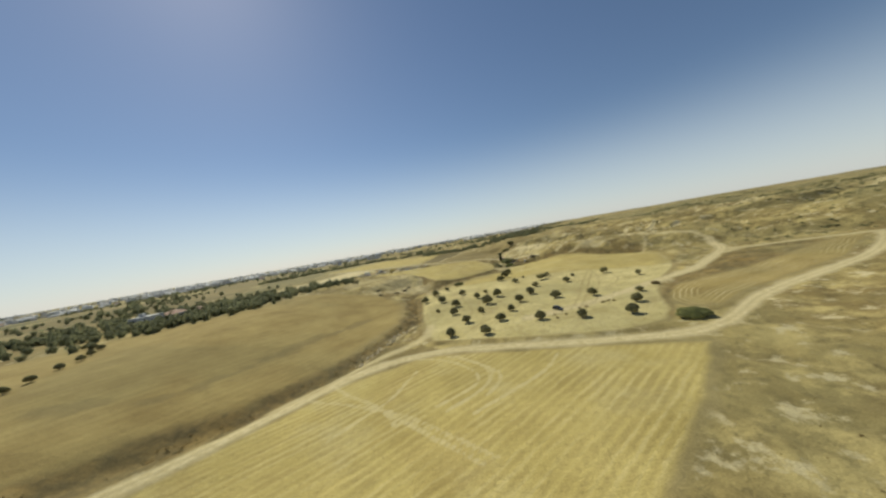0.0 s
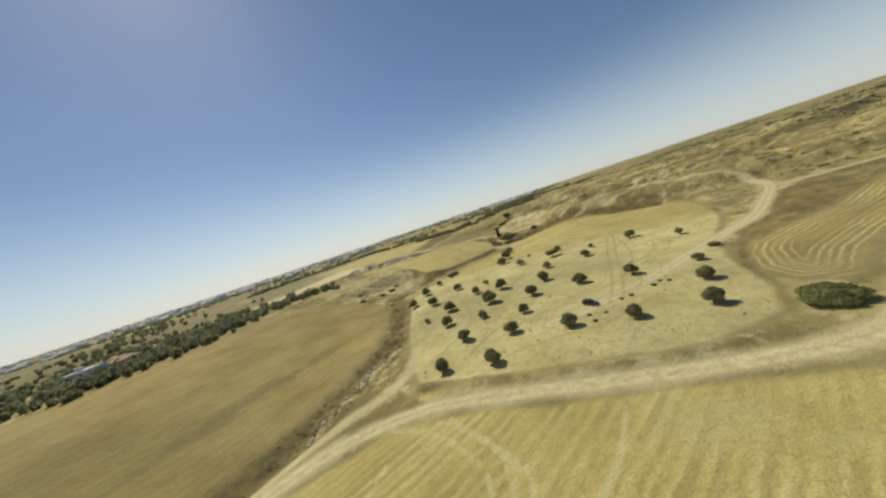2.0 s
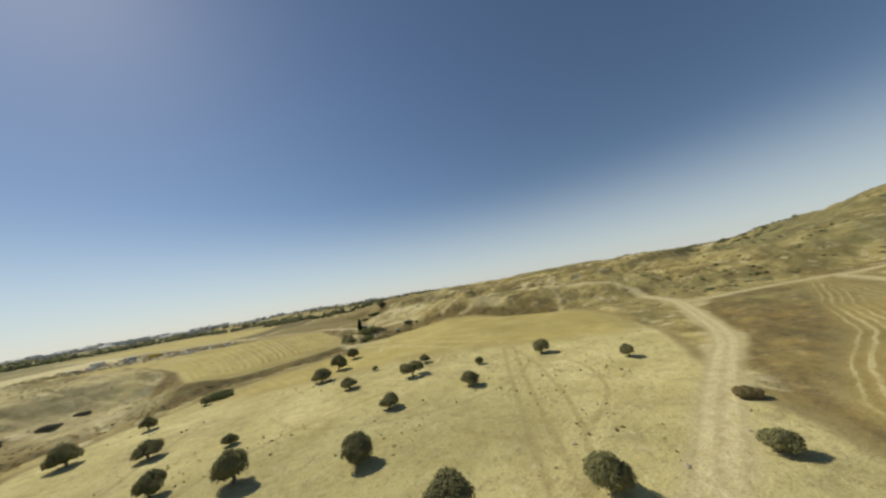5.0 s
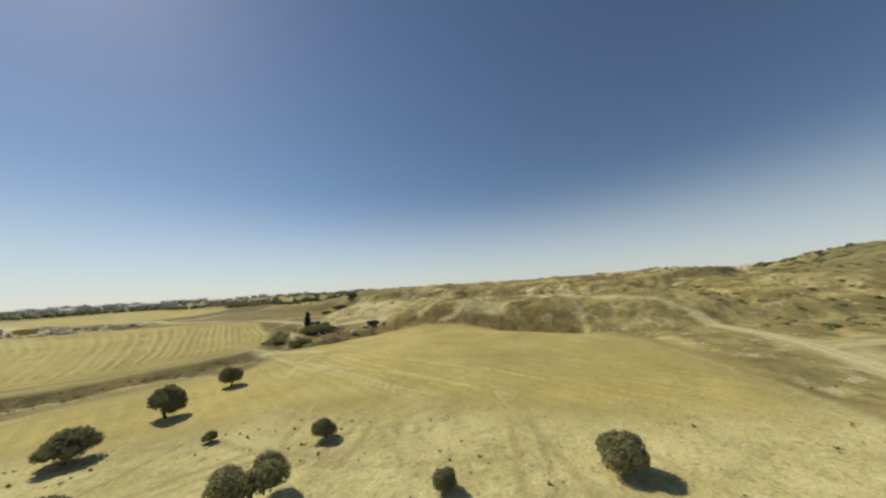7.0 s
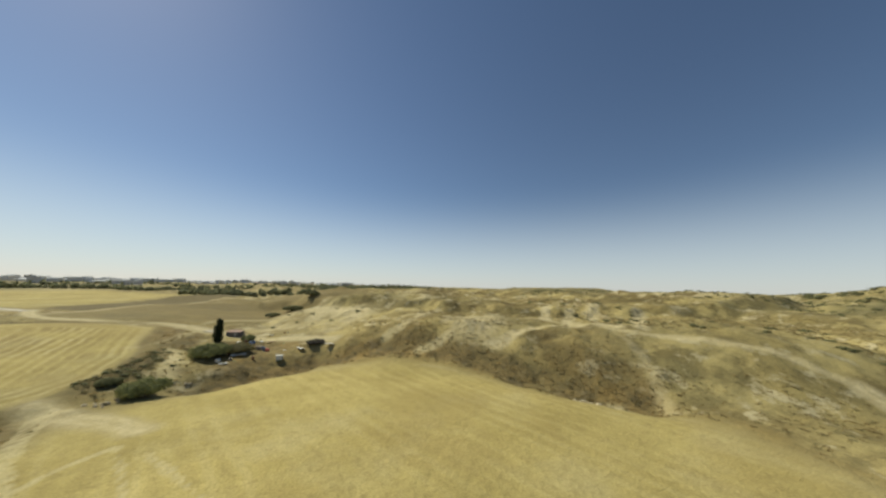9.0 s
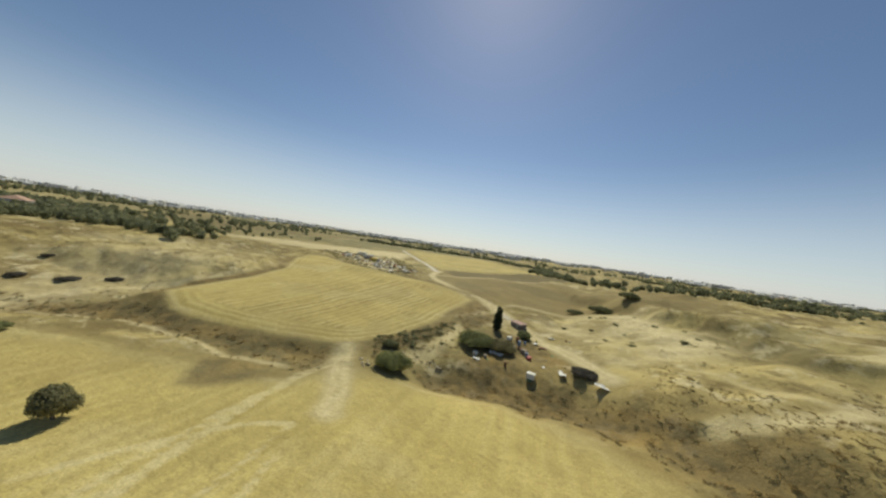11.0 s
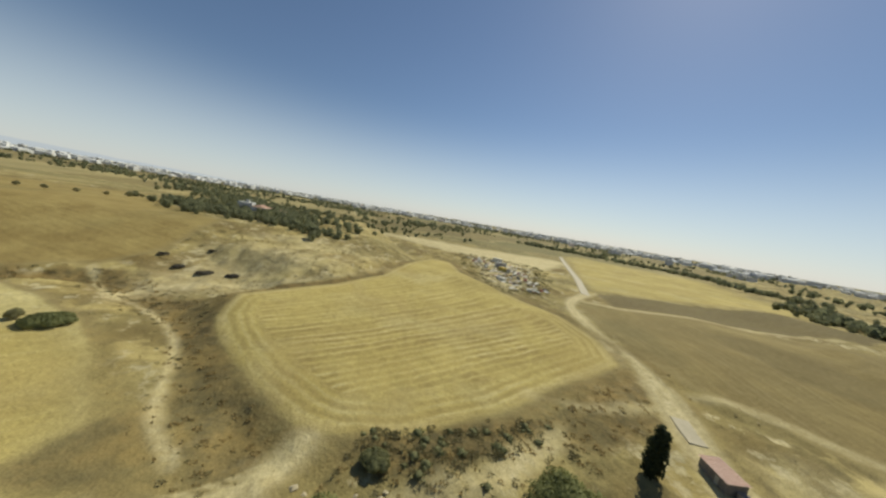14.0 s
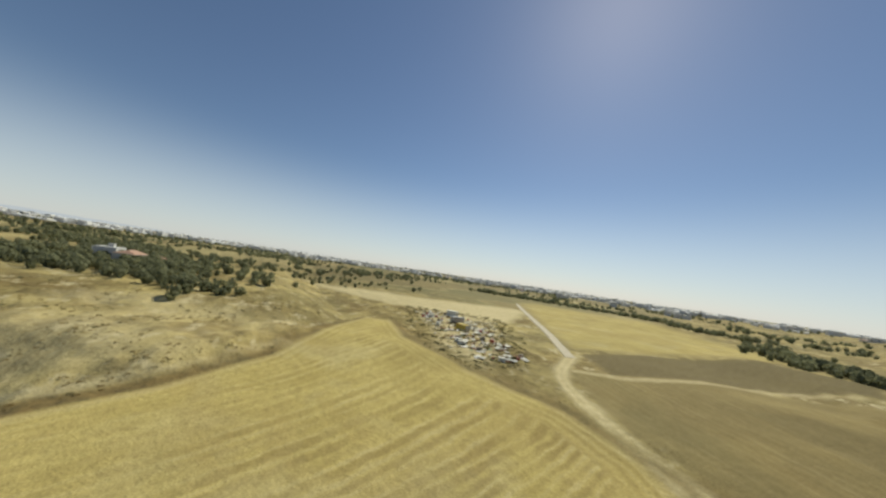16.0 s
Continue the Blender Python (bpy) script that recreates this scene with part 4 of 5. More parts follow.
# ---- bushes and trees of the gullies ----
for seed, x, y, r, tall, mat_, label in (
    (41, 51.3, 240.5, 3.6, 3.2, LEAF_BUSH, "dense round green bush at the field corner"),
    (42, 54.6, 265.2, 4.6, 3.6, LEAF_BUSH, "wide green bush beside the rubbish heap"),
    (51, 60.2, 268, 4.0, 2.6, LEAF_SCRUB, "half-dry grey-brown bush beside the rubbish heap"),
    (43, 44, 246, 1.8, 1.5, LEAF_GREY, "low scrubby bush by the striped field"),
    (44, 61.6, 76, 4.2, 2.0, LEAF_BUSH, "wide low bush beside the dirt track"),
    (45, 5.2, 193, 3.6, 1.7, LEAF_BUSH, "flat spreading bush on the gully edge"),
    (46, 70, 337, 5.0, 3.0, LEAF_GREY, "dark bush in a hillside row"),
    (47, 78, 344, 4.5, 3.2, LEAF_GREY, "dark bush in a hillside row"),
    (48, 62, 330, 3.4, 2.2, LEAF_GREY, "dark bush in a hillside row"),
    (49, 79, 113.4, 1.5, 1.2, DRY_SHRUB, "dry brown thorn bush on the road verge"),
    (50, 60, 282.5, 2.2, 2.0, LEAF_BUSH, "bushy tree beside the cypress"),
):
    b = bush(seed, r, tall, mat_, label=label)
    b.matrix_basis = at(b, x, y, seed * 37)
for i, (x, y, r) in enumerate(((44.6, 99.3, 0.6), (41.9, 99, 0.55), (32.4, 96.4, 0.6), (51.3, 100.9, 0.7), (53.8, 102, 0.5), (55.1, 100.7, 0.6), (35.7, 95.1, 0.5), (31.9, 92.9, 0.6))):
    b = bush(81 + i, r, 0.8 * r, DRY_SHRUB, "dry_shrub", "small dry brown shrub on the mown ground", 420)
    b.matrix_basis = at(b, x, y, i * 53)
tree = cypress(61, 1.15, 7.0)
tree.matrix_basis = at(tree, 52.4, 280)


# ---- woods and town in the distance ----
def far_woods():
    """Belts of trees, too many to count."""
    rng = np.random.default_rng(71)
    verts, faces = [], []
    spots = []

    def belt(line, wide, count, lo=2.2, hi=4.2):
        seg = np.array(line, float)
        lens = np.hypot(*np.diff(seg, axis=0).T)
        for _ in range(count):
            k = rng.choice(len(lens), p=lens / lens.sum())
            p = seg[k] + (seg[k + 1] - seg[k]) * rng.random() + rng.normal(size=2) * wide
            spots.append((p[0], p[1], lo + (hi - lo) * rng.random()))

    belt([(-155, 140), (-125, 172), (-112, 200)], 9, 150, 1.3, 2.8)
    belt([(-200, 160), (-165, 200), (-140, 225)], 18, 300, 1.3, 3.0)
    belt([(-112, 205), (-92, 228), (-80, 236)], 6, 70, 1.2, 2.4)
    belt([(-350, 120), (-270, 150), (-230, 190)], 22, 220, 1.4, 3.0)
    belt([(-320, 520), (-225, 595), (-132, 645), (-40, 600)], 8, 330, 1.6, 3.2)
    belt([(-30, 560), (8, 480), (80, 520), (200, 590)], 7, 280, 1.6, 3.2)
    belt([(-420, 60), (-300, 90)], 20, 110, 1.3, 2.6)
    belt([(-300, 130), (-240, 240), (-260, 330)], 26, 160, 1.2, 2.6)
    belt([(-140, 20), (-93, 43), (-82, 37)], 3.5, 10, 1.3, 2.2)
    belt([(60, 660), (220, 720), (420, 780)], 12, 240, 1.8, 3.4)
    belt([(-330, 260), (-420, 420), (-520, 520)], 30, 120, 2, 4)
    for _ in range(430):
        a, d = math.radians(rng.uniform(-155, 25)), 480 + 2500 * rng.random() ** 1.3
        c = np.array([50 + d * math.sin(a), 200 + d * math.cos(a)])
        t = rng.normal() * 0.5 - a
        half = rng.uniform(15, 90)
        for _ in range(int(half * rng.uniform(0.25, 0.5))):
            q = c + np.array([math.cos(t), math.sin(t)]) * rng.uniform(-half, half) + rng.normal(size=2) * 3.5
            spots.append((q[0], q[1], rng.uniform(1.3, 3.2)))
    sx, sy, sr = np.array(spots).T
    sz = height(sx, sy)
    for x, y, z, r in zip(sx, sy, sz, sr):
        near = math.hypot(x - 40, y - 220) < 420
        tall = r * rng.uniform(1.25, 1.95)
        for _ in range(44 if near else 14):
            d = rng.normal(size=3)
            d /= np.linalg.norm(d)
            c = np.array([x + d[0] * r * (0.5 + 0.45 * rng.random()), y + d[1] * r * (0.5 + 0.45 * rng.random()), z + tall * 0.52 + d[2] * tall * 0.46])
            u = np.cross(d, rng.normal(size=3))
            u /= np.linalg.norm(u) + 1e-9
            v = np.cross(d, u)
            s = r * (0.30 if near else 0.5) * (0.7 + 0.6 * rng.random())
            b = len(verts)
            verts.extend(tuple(q) for q in (c - u * s, c - v * s * 0.8 + d * s * 0.2, c + u * s, c + v * s * 0.8 + d * s * 0.3))
            faces += [(b, b + 1, b + 2), (b, b + 2, b + 3)]
        b = len(verts)
        for k in range(5):
            a = 2 * math.pi * k / 5
            verts.append((x + 0.5 * r * math.cos(a), y + 0.5 * r * math.sin(a), z - 0.3))
        for k in range(5):
            a = 2 * math.pi * k / 5 + 0.4
            verts.append((x + 0.48 * r * math.cos(a), y + 0.48 * r * math.sin(a), z + tall * 0.62))
        verts.append((x, y, z + tall * 0.75))
        for k in range(5):
            faces += [(b + k, b + (k + 1) % 5, b + 5 + (k + 1) % 5, b + 5 + k), (b + 5 + k, b + 5 + (k + 1) % 5, b + 10)]
    return tagged(new("far_woods", mesh_from("far_woods", verts, faces, LEAF_FAR)), "belts of pines and eucalyptus paled by painted haze between far fields", "woods", kind="stuff")


far_woods()


def house(seed, wide, deep, tall, tiled):
    rng = random.Random(seed)
    ob = thing("house", "white plastered flat-roofed house in the far town", "house", "houses of the town")
    part("wall", box(bmesh.new(), 0, 0, tall / 2 - 0.5, wide, deep, tall + 1.0), WHITE_PLASTER, ob)
    if tiled:
        tagged(ob, "white plastered house with a clay tile roof")
        bm = bmesh.new()
        e = 0.4
        lo = [bm.verts.new(v) for v in ((-wide / 2 - e, -deep / 2 - e, tall), (wide / 2 + e, -deep / 2 - e, tall), (wide / 2 + e, deep / 2 + e, tall), (-wide / 2 - e, deep / 2 + e, tall))]
        hi = [bm.verts.new((s * (wide / 2 - deep / 3), 0, tall + deep * 0.22)) for s in (-1, 1)]
        for f in ((lo[0], lo[1], hi[1], hi[0]), (lo[2], lo[3], hi[0], hi[1]), (lo[1], lo[2], hi[1]), (lo[3], lo[0], hi[0]), tuple(reversed(lo))):
            bm.faces.new(f)
        part("roof", bm, ROOF_TILE, ob)
    else:
        bm = bmesh.new()
        box(bm, 0, 0, tall + 0.07, wide + 0.3, deep + 0.3, 0.16)
        box(bm, rng.uniform(-0.2, 0.2) * wide, 0, tall + 1.1, 2.6, 2.6, 2.0)
        part("roof", bm, ROOF_GREY, ob)
    for side in (-1, 1):
        for storey in range(int(tall // 3)):
            for k in range(2):
                part("window", box(bmesh.new(), (k - 0.5) * wide * 0.5, side * (deep / 2), 1.6 + 3 * storey, 1.3, 0.12, 1.2), WINDOW_DARK, ob)
    return ob


rng = random.Random(9)
kinds = [house(s, w, d, h, t) for s, w, d, h, t in ((1, 14, 10, 6.4, False), (2, 11, 9, 3.4, True), (3, 22, 12, 6.6, False), (4, 12, 12, 9.5, False), (5, 34, 16, 7.0, False))]
spots = [(-174, 184), (-181, 173), (-170, 197)]
for i in range(270):
    a, d = math.radians(rng.uniform(-150, 14)), 860 + 2300 * rng.random() ** 1.1
    spots.append((50 + d * math.sin(a), 200 + d * math.cos(a)))
for i, (x, y) in enumerate(spots):
    ob = kinds[(1, 0, 1)[i]] if i < 3 else kinds[rng.choice((0, 0, 1, 1, 2, 3, 4))]
    m = at(ob, x, y, rng.uniform(0, 180), rng.uniform(0.8, 1.15), 0.2)
    copy_thing(ob, m)
for k, ob in enumerate(kinds):
    ob.matrix_basis = at(ob, -560 + 90 * k, 720 + 30 * k, 40 * k)


def far_town():
    """Hundreds of small buildings towards the horizon."""
    rng = np.random.default_rng(77)
    n = 3600
    a, d = np.radians(rng.uniform(-150, 20, n)), 900 + 2600 * rng.random(n)
    x, y = 50 + d * np.sin(a), 200 + d * np.cos(a)
    dense = fbm(x / 500, y / 500, 15) + 0.25 * rng.random(n)
    x, y = x[dense > 0.0], y[dense > 0.0]
    verts, faces = [], []
    for px, py, pz in zip(x, y, height(x, y)):
        w, l, h, t = rng.uniform(4, 8), rng.uniform(5, 14), rng.choice((3.2, 3.6, 6.4, 6.8, 9.5)), rng.uniform(0, 3.1)
        c, s = math.cos(t), math.sin(t)
        b = len(verts)
        for z in (pz - 1, pz + h):
            verts += [(px + c * u - s * v, py + s * u + c * v, z) for u, v in ((-l, -w), (l, -w), (l, w), (-l, w))]
        verts += [(px + c * u, py + s * u, pz + h + 1.6) for u in (-0.6 * l, 0.6 * l)]
        faces += [(b + k, b + (k + 1) % 4, b + 4 + (k + 1) % 4, b + 4 + k) for k in range(4)]
        faces += [(b + 4, b + 5, b + 9, b + 8), (b + 6, b + 7, b + 8, b + 9), (b + 5, b + 6, b + 9), (b + 7, b + 4, b + 8)]
    return tagged(new("far_town", mesh_from("far_town", verts, faces, WHITE_PLASTER)), "sprawl of small pale houses towards the horizon", "town", kind="stuff")


far_town()


def ridge():
    """Pale mountains on the horizon: a glowing flat sheet, haze put into its colour."""
    n = Nodes("hazy_mountain_glow")
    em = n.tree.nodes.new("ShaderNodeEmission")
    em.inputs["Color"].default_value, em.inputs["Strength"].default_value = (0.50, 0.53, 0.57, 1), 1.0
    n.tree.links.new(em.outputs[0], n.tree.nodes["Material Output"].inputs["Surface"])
    verts, faces = [], []
    for k in range(121):
        b = -152 + 60 * k / 120
        a = math.radians(b)
        up = 62 * math.exp(-(((b + 127) / 9) ** 2)) + 34 * math.exp(-(((b + 112) / 10) ** 2)) + 30 * math.exp(-(((b + 143) / 7) ** 2)) + 7 * noise.noise(Vector((k * 0.23, 0, 0))) + 3 * noise.noise(Vector((k * 0.9, 3, 0)))
        up *= min(1, k / 12, (120 - k) / 14)
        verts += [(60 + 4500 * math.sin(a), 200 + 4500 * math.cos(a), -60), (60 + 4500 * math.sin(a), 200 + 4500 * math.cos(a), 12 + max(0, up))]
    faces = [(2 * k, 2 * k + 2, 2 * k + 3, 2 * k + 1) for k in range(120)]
    return tagged(new("backdrop", mesh_from("backdrop", verts, faces, n.mat)), "glowing flat backdrop of a hazy mountain ridge on the horizon", "mountains", kind="structure")


ridge()


# ---- scrub, weeds and stones ----
def tufts(name, label, count, box_, chance, lo, hi, material, seed, blades=7):
    """Many small plants in one mesh."""
    rng = np.random.default_rng(seed)
    x, y = rng.uniform(box_[0], box_[1], count), rng.uniform(box_[2], box_[3], count)
    keep = rng.random(count) < chance(x, y)
    x, y = x[keep], y[keep]
    z = height(x, y)
    n = len(x)
    size = rng.uniform(lo, hi, n) * (0.6 + 0.8 * rng.random(n) ** 2)
    a = rng.uniform(0, 2 * np.pi, (n, blades))
    out_, up = rng.uniform(0.2, 0.6, (n, blades)), rng.uniform(0.3, 0.75, (n, blades))
    s = size[:, None]
    cx, cy = x[:, None] + 0.15 * s * np.cos(a * 3), y[:, None] + 0.15 * s * np.sin(a * 3)
    tip = np.stack([cx + np.cos(a) * out_ * s, cy + np.sin(a) * out_ * s, z[:, None] + up * s], -1)
    w = 0.34 * s
    left = np.stack([cx + np.cos(a + 1.9) * w, cy + np.sin(a + 1.9) * w, z[:, None] + 0 * a - 0.05], -1)
    right = np.stack([cx + np.cos(a - 1.9) * w, cy + np.sin(a - 1.9) * w, z[:, None] + 0 * a - 0.05], -1)
    belly = np.stack([cx + np.cos(a + 0.5) * out_ * s * 1.1, cy + np.sin(a + 0.5) * out_ * s * 1.1, z[:, None] + up * s * 0.45], -1)
    verts = np.stack([left, belly, tip, right], 2).reshape(-1, 3)
    faces = np.arange(len(verts)).reshape(-1, 4)
    me = bpy.data.meshes.new(name)
    me.vertices.add(len(verts))
    me.vertices.foreach_set("co", verts.ravel())
    me.loops.add(faces.size)
    me.loops.foreach_set("vertex_index", faces.ravel())
    me.polygons.add(len(faces))
    me.polygons.foreach_set("loop_start", np.arange(len(faces)) * 4)
    me.update(calc_edges=True)
    me.materials.append(material)
    return tagged(new(name, me), label, "scrub", kind="stuff")


def hill_chance(x, y):
    return (0.25 + 0.75 * step(90, 130, y)) * wildness(x, y) * step(-0.35, 0.25, fbm(x / 14, y / 14, 81)) * step(3, 6, to_line(x, y, ROAD_EAST) + 2) * (1 - 0.8 * step(6, 0, to_area(x, y, SAND_SLOPE)))


def gully_chance(x, y):
    d = np.minimum.reduce([to_line(x, y, g) for g in (GULLY_WEST, GULLY_MIDDLE, GULLY_NORTH)])
    d = np.minimum(d, to_line(x, y, [(44, 243), (48, 250), (50, 262), (46, 272)]) + 1)
    return wildness(x, y) * step(8, 3, d) * step(2.5, 4, to_line(x, y, GULLY_PATH))


def grove_chance(x, y):
    return step(0, -3, to_area(x, y, GROVE)) * step(0, 4, to_area(x, y, FIELD_HUMP)) * step(0.0, 0.35, fbm(x / 8, y / 8, 83)) * step(1.5, 3.5, to_line(x, y, ROAD_EAST))


tufts("dry_scrub", "dead brown thistles and thorn scrub on the hillside", 20000, (20, 330, 15, 420), hill_chance, 0.12, 0.38, DRY_SHRUB, 91)
tufts("dry_scrub", "dead brown scrub on the western banks", 13000, (-110, 20, 30, 330), hill_chance, 0.12, 0.35, DRY_SHRUB, 92)
tufts("gully_scrub", "dry ochre weeds filling the gullies", 5000, (-60, 140, 50, 285), gully_chance, 0.15, 0.4, LEAF_OCHRE, 93, 9)
def shrubs(name, label, spots, material, seed, solid=False):
    """Low rounded shrubs, grown into one another: x, y and radius of each; solid ones close round a mound."""
    rng = np.random.default_rng(seed)
    x, y, r = np.array(spots).T
    z = height(x, y)
    sides, count = 7, len(x)
    turn = rng.uniform(0, 6.3, (count, 1)) + np.arange(sides) * 2 * np.pi / sides
    tall = r * rng.uniform(0.3, 0.55, count)
    rings = []
    for reach, lift in ((1.05, -0.12), (1.0, 0.3), (0.62, 0.8)):
        far = r[:, None] * reach * 0.68 * rng.uniform(0.7, 1.25, (count, sides))
        up = z[:, None] + tall[:, None] * (lift + rng.uniform(-0.14, 0.14, (count, sides)) * (lift > 0))
        rings.append(np.stack([x[:, None] + far * np.cos(turn), y[:, None] + far * np.sin(turn), up], -1))
    top = np.stack([x + 0.2 * r * rng.normal(size=count), y + 0.2 * r * rng.normal(size=count), z + tall], -1)[:, None, :]
    verts = np.concatenate(rings + [top], 1).reshape(-1, 3)
    one = []
    for k in range(sides):
        j = (k + 1) % sides
        one += [(k, j, sides + j), (k, sides + j, sides + k), (sides + k, sides + j, 2 * sides + j), (sides + k, 2 * sides + j, 2 * sides + k), (2 * sides + k, 2 * sides + j, 3 * sides)]
    faces = (np.array(one)[None] + (np.arange(count) * (3 * sides + 1))[:, None, None]).reshape(-1, 3)
    # loose sprays standing out of the mound
    n = count * 40
    d = rng.normal(size=(n, 3))
    d[:, 2] = np.abs(d[:, 2])
    d /= np.linalg.norm(d, axis=1)[:, None]
    many = np.repeat(np.stack([x, y, z], 1), 40, axis=0)
    size = np.stack([r, r, tall], 1).repeat(40, axis=0)
    c = many + d * size * rng.uniform(0.3, 1.0, (n, 1))
    u = np.cross(d, rng.normal(size=(n, 3)))
    u *= rng.uniform(0.1, 0.24, (n, 1)) * size[:, :1] / np.linalg.norm(u, axis=1)[:, None]
    spray = np.stack([c - u, c + u, c + d * size * rng.uniform(0.2, 0.55, (n, 1)) + 0.6 * u[:, [1, 2, 0]]], 1).reshape(-1, 3)
    if solid:
        faces = np.concatenate([faces, len(verts) + np.arange(3 * n).reshape(-1, 3)])
        verts = np.concatenate([verts, spray])
    else:
        faces, verts = np.arange(3 * n).reshape(-1, 3), spray
    me = bpy.data.meshes.new(name)
    me.vertices.add(len(verts))
    me.vertices.foreach_set("co", verts.ravel())
    me.loops.add(faces.size)
    me.loops.foreach_set("vertex_index", faces.ravel())
    me.polygons.add(len(faces))
    me.polygons.foreach_set("loop_start", np.arange(len(faces)) * 3)
    me.update(calc_edges=True)
    me.materials.append(material)
    return tagged(new(name, me), label, "scrub", kind="stuff")


def strewn(seed, count, box_, chance, lo, hi):
    rng = np.random.default_rng(seed)
    x, y = rng.uniform(box_[0], box_[1], count), rng.uniform(box_[2], box_[3], count)
    keep = rng.random(count) < chance(x, y)
    return list(zip(x[keep], y[keep], rng.uniform(lo, hi, count)[keep]))


def thicket_chance(x, y):
    return step(0.5, -0.8, to_area(x, y, THICKET))


def roadside_chance(x, y):
    return step(7, 3, to_line(x, y, [(44, 276), (42, 286), (40, 296)])) * step(2.6, 4.0, to_line(x, y, ROAD_NORTH)) * wildness(x, y)


def slope_chance(x, y):
    return step(0, -4, to_area(x, y, SAND_SLOPE)) + step(0, -1, to_area(x, y, SAND_CORNER))


shrubs("gully_scrub", "dense grey-brown scrub at the striped field corner", strewn(1, 230, (38, 48, 243, 273), thicket_chance, 0.25, 0.8), LEAF_SCRUB, 1)
shrubs("gully_scrub", "dark green scrub at the striped field corner", strewn(2, 80, (38, 48, 243, 273), thicket_chance, 0.4, 0.9), LEAF_GREY, 2, True)
shrubs("gully_scrub", "grey-brown scrub along the gully beds", strewn(3, 9000, (-60, 140, 50, 285), gully_chance, 0.2, 0.6), LEAF_SCRUB, 3)
shrubs("gully_scrub", "ochre dead scrub along the gully beds", strewn(4, 9000, (-60, 140, 50, 285), gully_chance, 0.2, 0.6), LEAF_OCHRE, 4)
shrubs("roadside_scrub", "dark scrub between the field and the dirt road", strewn(5, 140, (34, 52, 270, 302), roadside_chance, 0.25, 0.7), LEAF_OCHRE, 5)
shrubs("roadside_scrub", "small green shrubs on bare sandy slopes", strewn(6, 90, (42, 110, 243, 330), slope_chance, 0.5, 1.1), LEAF_GREY, 6, True)
shrubs("hill_scrub", "low brown scrub over the hillside", strewn(7, 22000, (90, 240, 185, 330), hill_chance, 0.12, 0.38), LEAF_OCHRE, 7)
shrubs("hill_scrub", "low grey-green scrub over the hillside", strewn(8, 9000, (90, 240, 185, 330), hill_chance, 0.12, 0.38), LEAF_SCRUB, 8)
shrubs("bank_scrub", "ochre scrub over the eroded bank", strewn(9, 1600, (-84, -8, 186, 270), hill_chance, 0.15, 0.42), LEAF_OCHRE, 9)
shrubs("bank_scrub", "grey-green scrub over the eroded bank", strewn(10, 420, (-84, -8, 186, 270), hill_chance, 0.2, 0.6), LEAF_SCRUB, 10)


def ridge_chance(x, y):
    return step(-0.1, 0.3, fbm(x / 45, y / 45, 87)) * step(6, 12, np.minimum(to_line(x, y, ROAD_FORK), to_line(x, y, ROAD_EAST))) * step(2, 8, to_area(x, y, FIELD_SWIRL))


shrubs("ridge_scrub", "grey-green shrubs scattered over the far hills", strewn(13, 6500, (170, 640, 60, 640), ridge_chance, 0.5, 1.4) + strewn(14, 2600, (330, 700, 20, 640), ridge_chance, 1.2, 2.8), LEAF_GREY, 13, True)


def yard_chance(x, y):
    return step(4, -4, to_area(x, y, YARD)) * step(-0.3, 0.2, fbm(x / 9, y / 9, 85))


def yard_edge_chance(x, y):
    return step(9, 2, np.abs(to_area(x, y, YARD) - 3)) * step(3, 6, to_line(x, y, ROAD_NORTH)) * step(3, 6, to_line(x, y, ROAD_PAVED)) * step(0, 2, to_area(x, y, FIELD_STRIPED))


shrubs("rubble", "low heaps of pale broken rubble in the scrap yard", strewn(11, 900, (-110, -28, 306, 358), yard_chance, 0.25, 0.9), RUBBLE, 11, True)
shrubs("yard_scrub", "brown scrub round the scrap yard", strewn(12, 1300, (-120, -16, 296, 366), yard_edge_chance, 0.4, 1.1), LEAF_SCRUB, 12)
shrubs("yard_weeds", "ochre weeds growing through the scrap", strewn(15, 1000, (-110, -28, 306, 358), yard_chance, 0.35, 1.0), LEAF_OCHRE, 15)
tufts("weeds", "sparse dry weeds between the olive trees", 6000, (-16, 118, 76, 215), grove_chance, 0.15, 0.42, DRY_SHRUB, 94, 6)


def stone_mesh(seed):
    bm = bmesh.new()
    bmesh.ops.create_icosphere(bm, subdivisions=2, radius=0.5)
    for v in bm.verts:
        k = 1 + 0.55 * noise.noise(v.co * 2.3 + Vector((seed, 0, 0)))
        v.co = Vector((v.co.x * 1.25 * k, v.co.y * 0.95 * k, max(-0.25, v.co.z * 0.7 * k)))
    me = bpy.data.meshes.new("rock")
    bm.to_mesh(me)
    bm.free()
    me.materials.append(STONE)
    return me


stones = [stone_mesh(s) for s in range(5)]
rng = random.Random(17)


def drop_stones(line, wide, count, lo, hi, label):
    for _ in range(count):
        k = rng.randrange(len(line) - 1)
        u = rng.random()
        x = line[k][0] + (line[k + 1][0] - line[k][0]) * u + rng.gauss(0, wide)
        y = line[k][1] + (line[k + 1][1] - line[k][1]) * u + rng.gauss(0, wide)
        ob = tagged(new("rock", rng.choice(stones)), label, "rock", "scattered rocks")
        s = rng.uniform(lo, hi)
        ob.matrix_basis = pose(x, y, level(x, y) + 0.08 * s, rng.uniform(-12, 12), rng.uniform(-12, 12), rng.uniform(0, 360)) @ Matrix.Diagonal((s, s, s * rng.uniform(0.7, 1.1), 1))


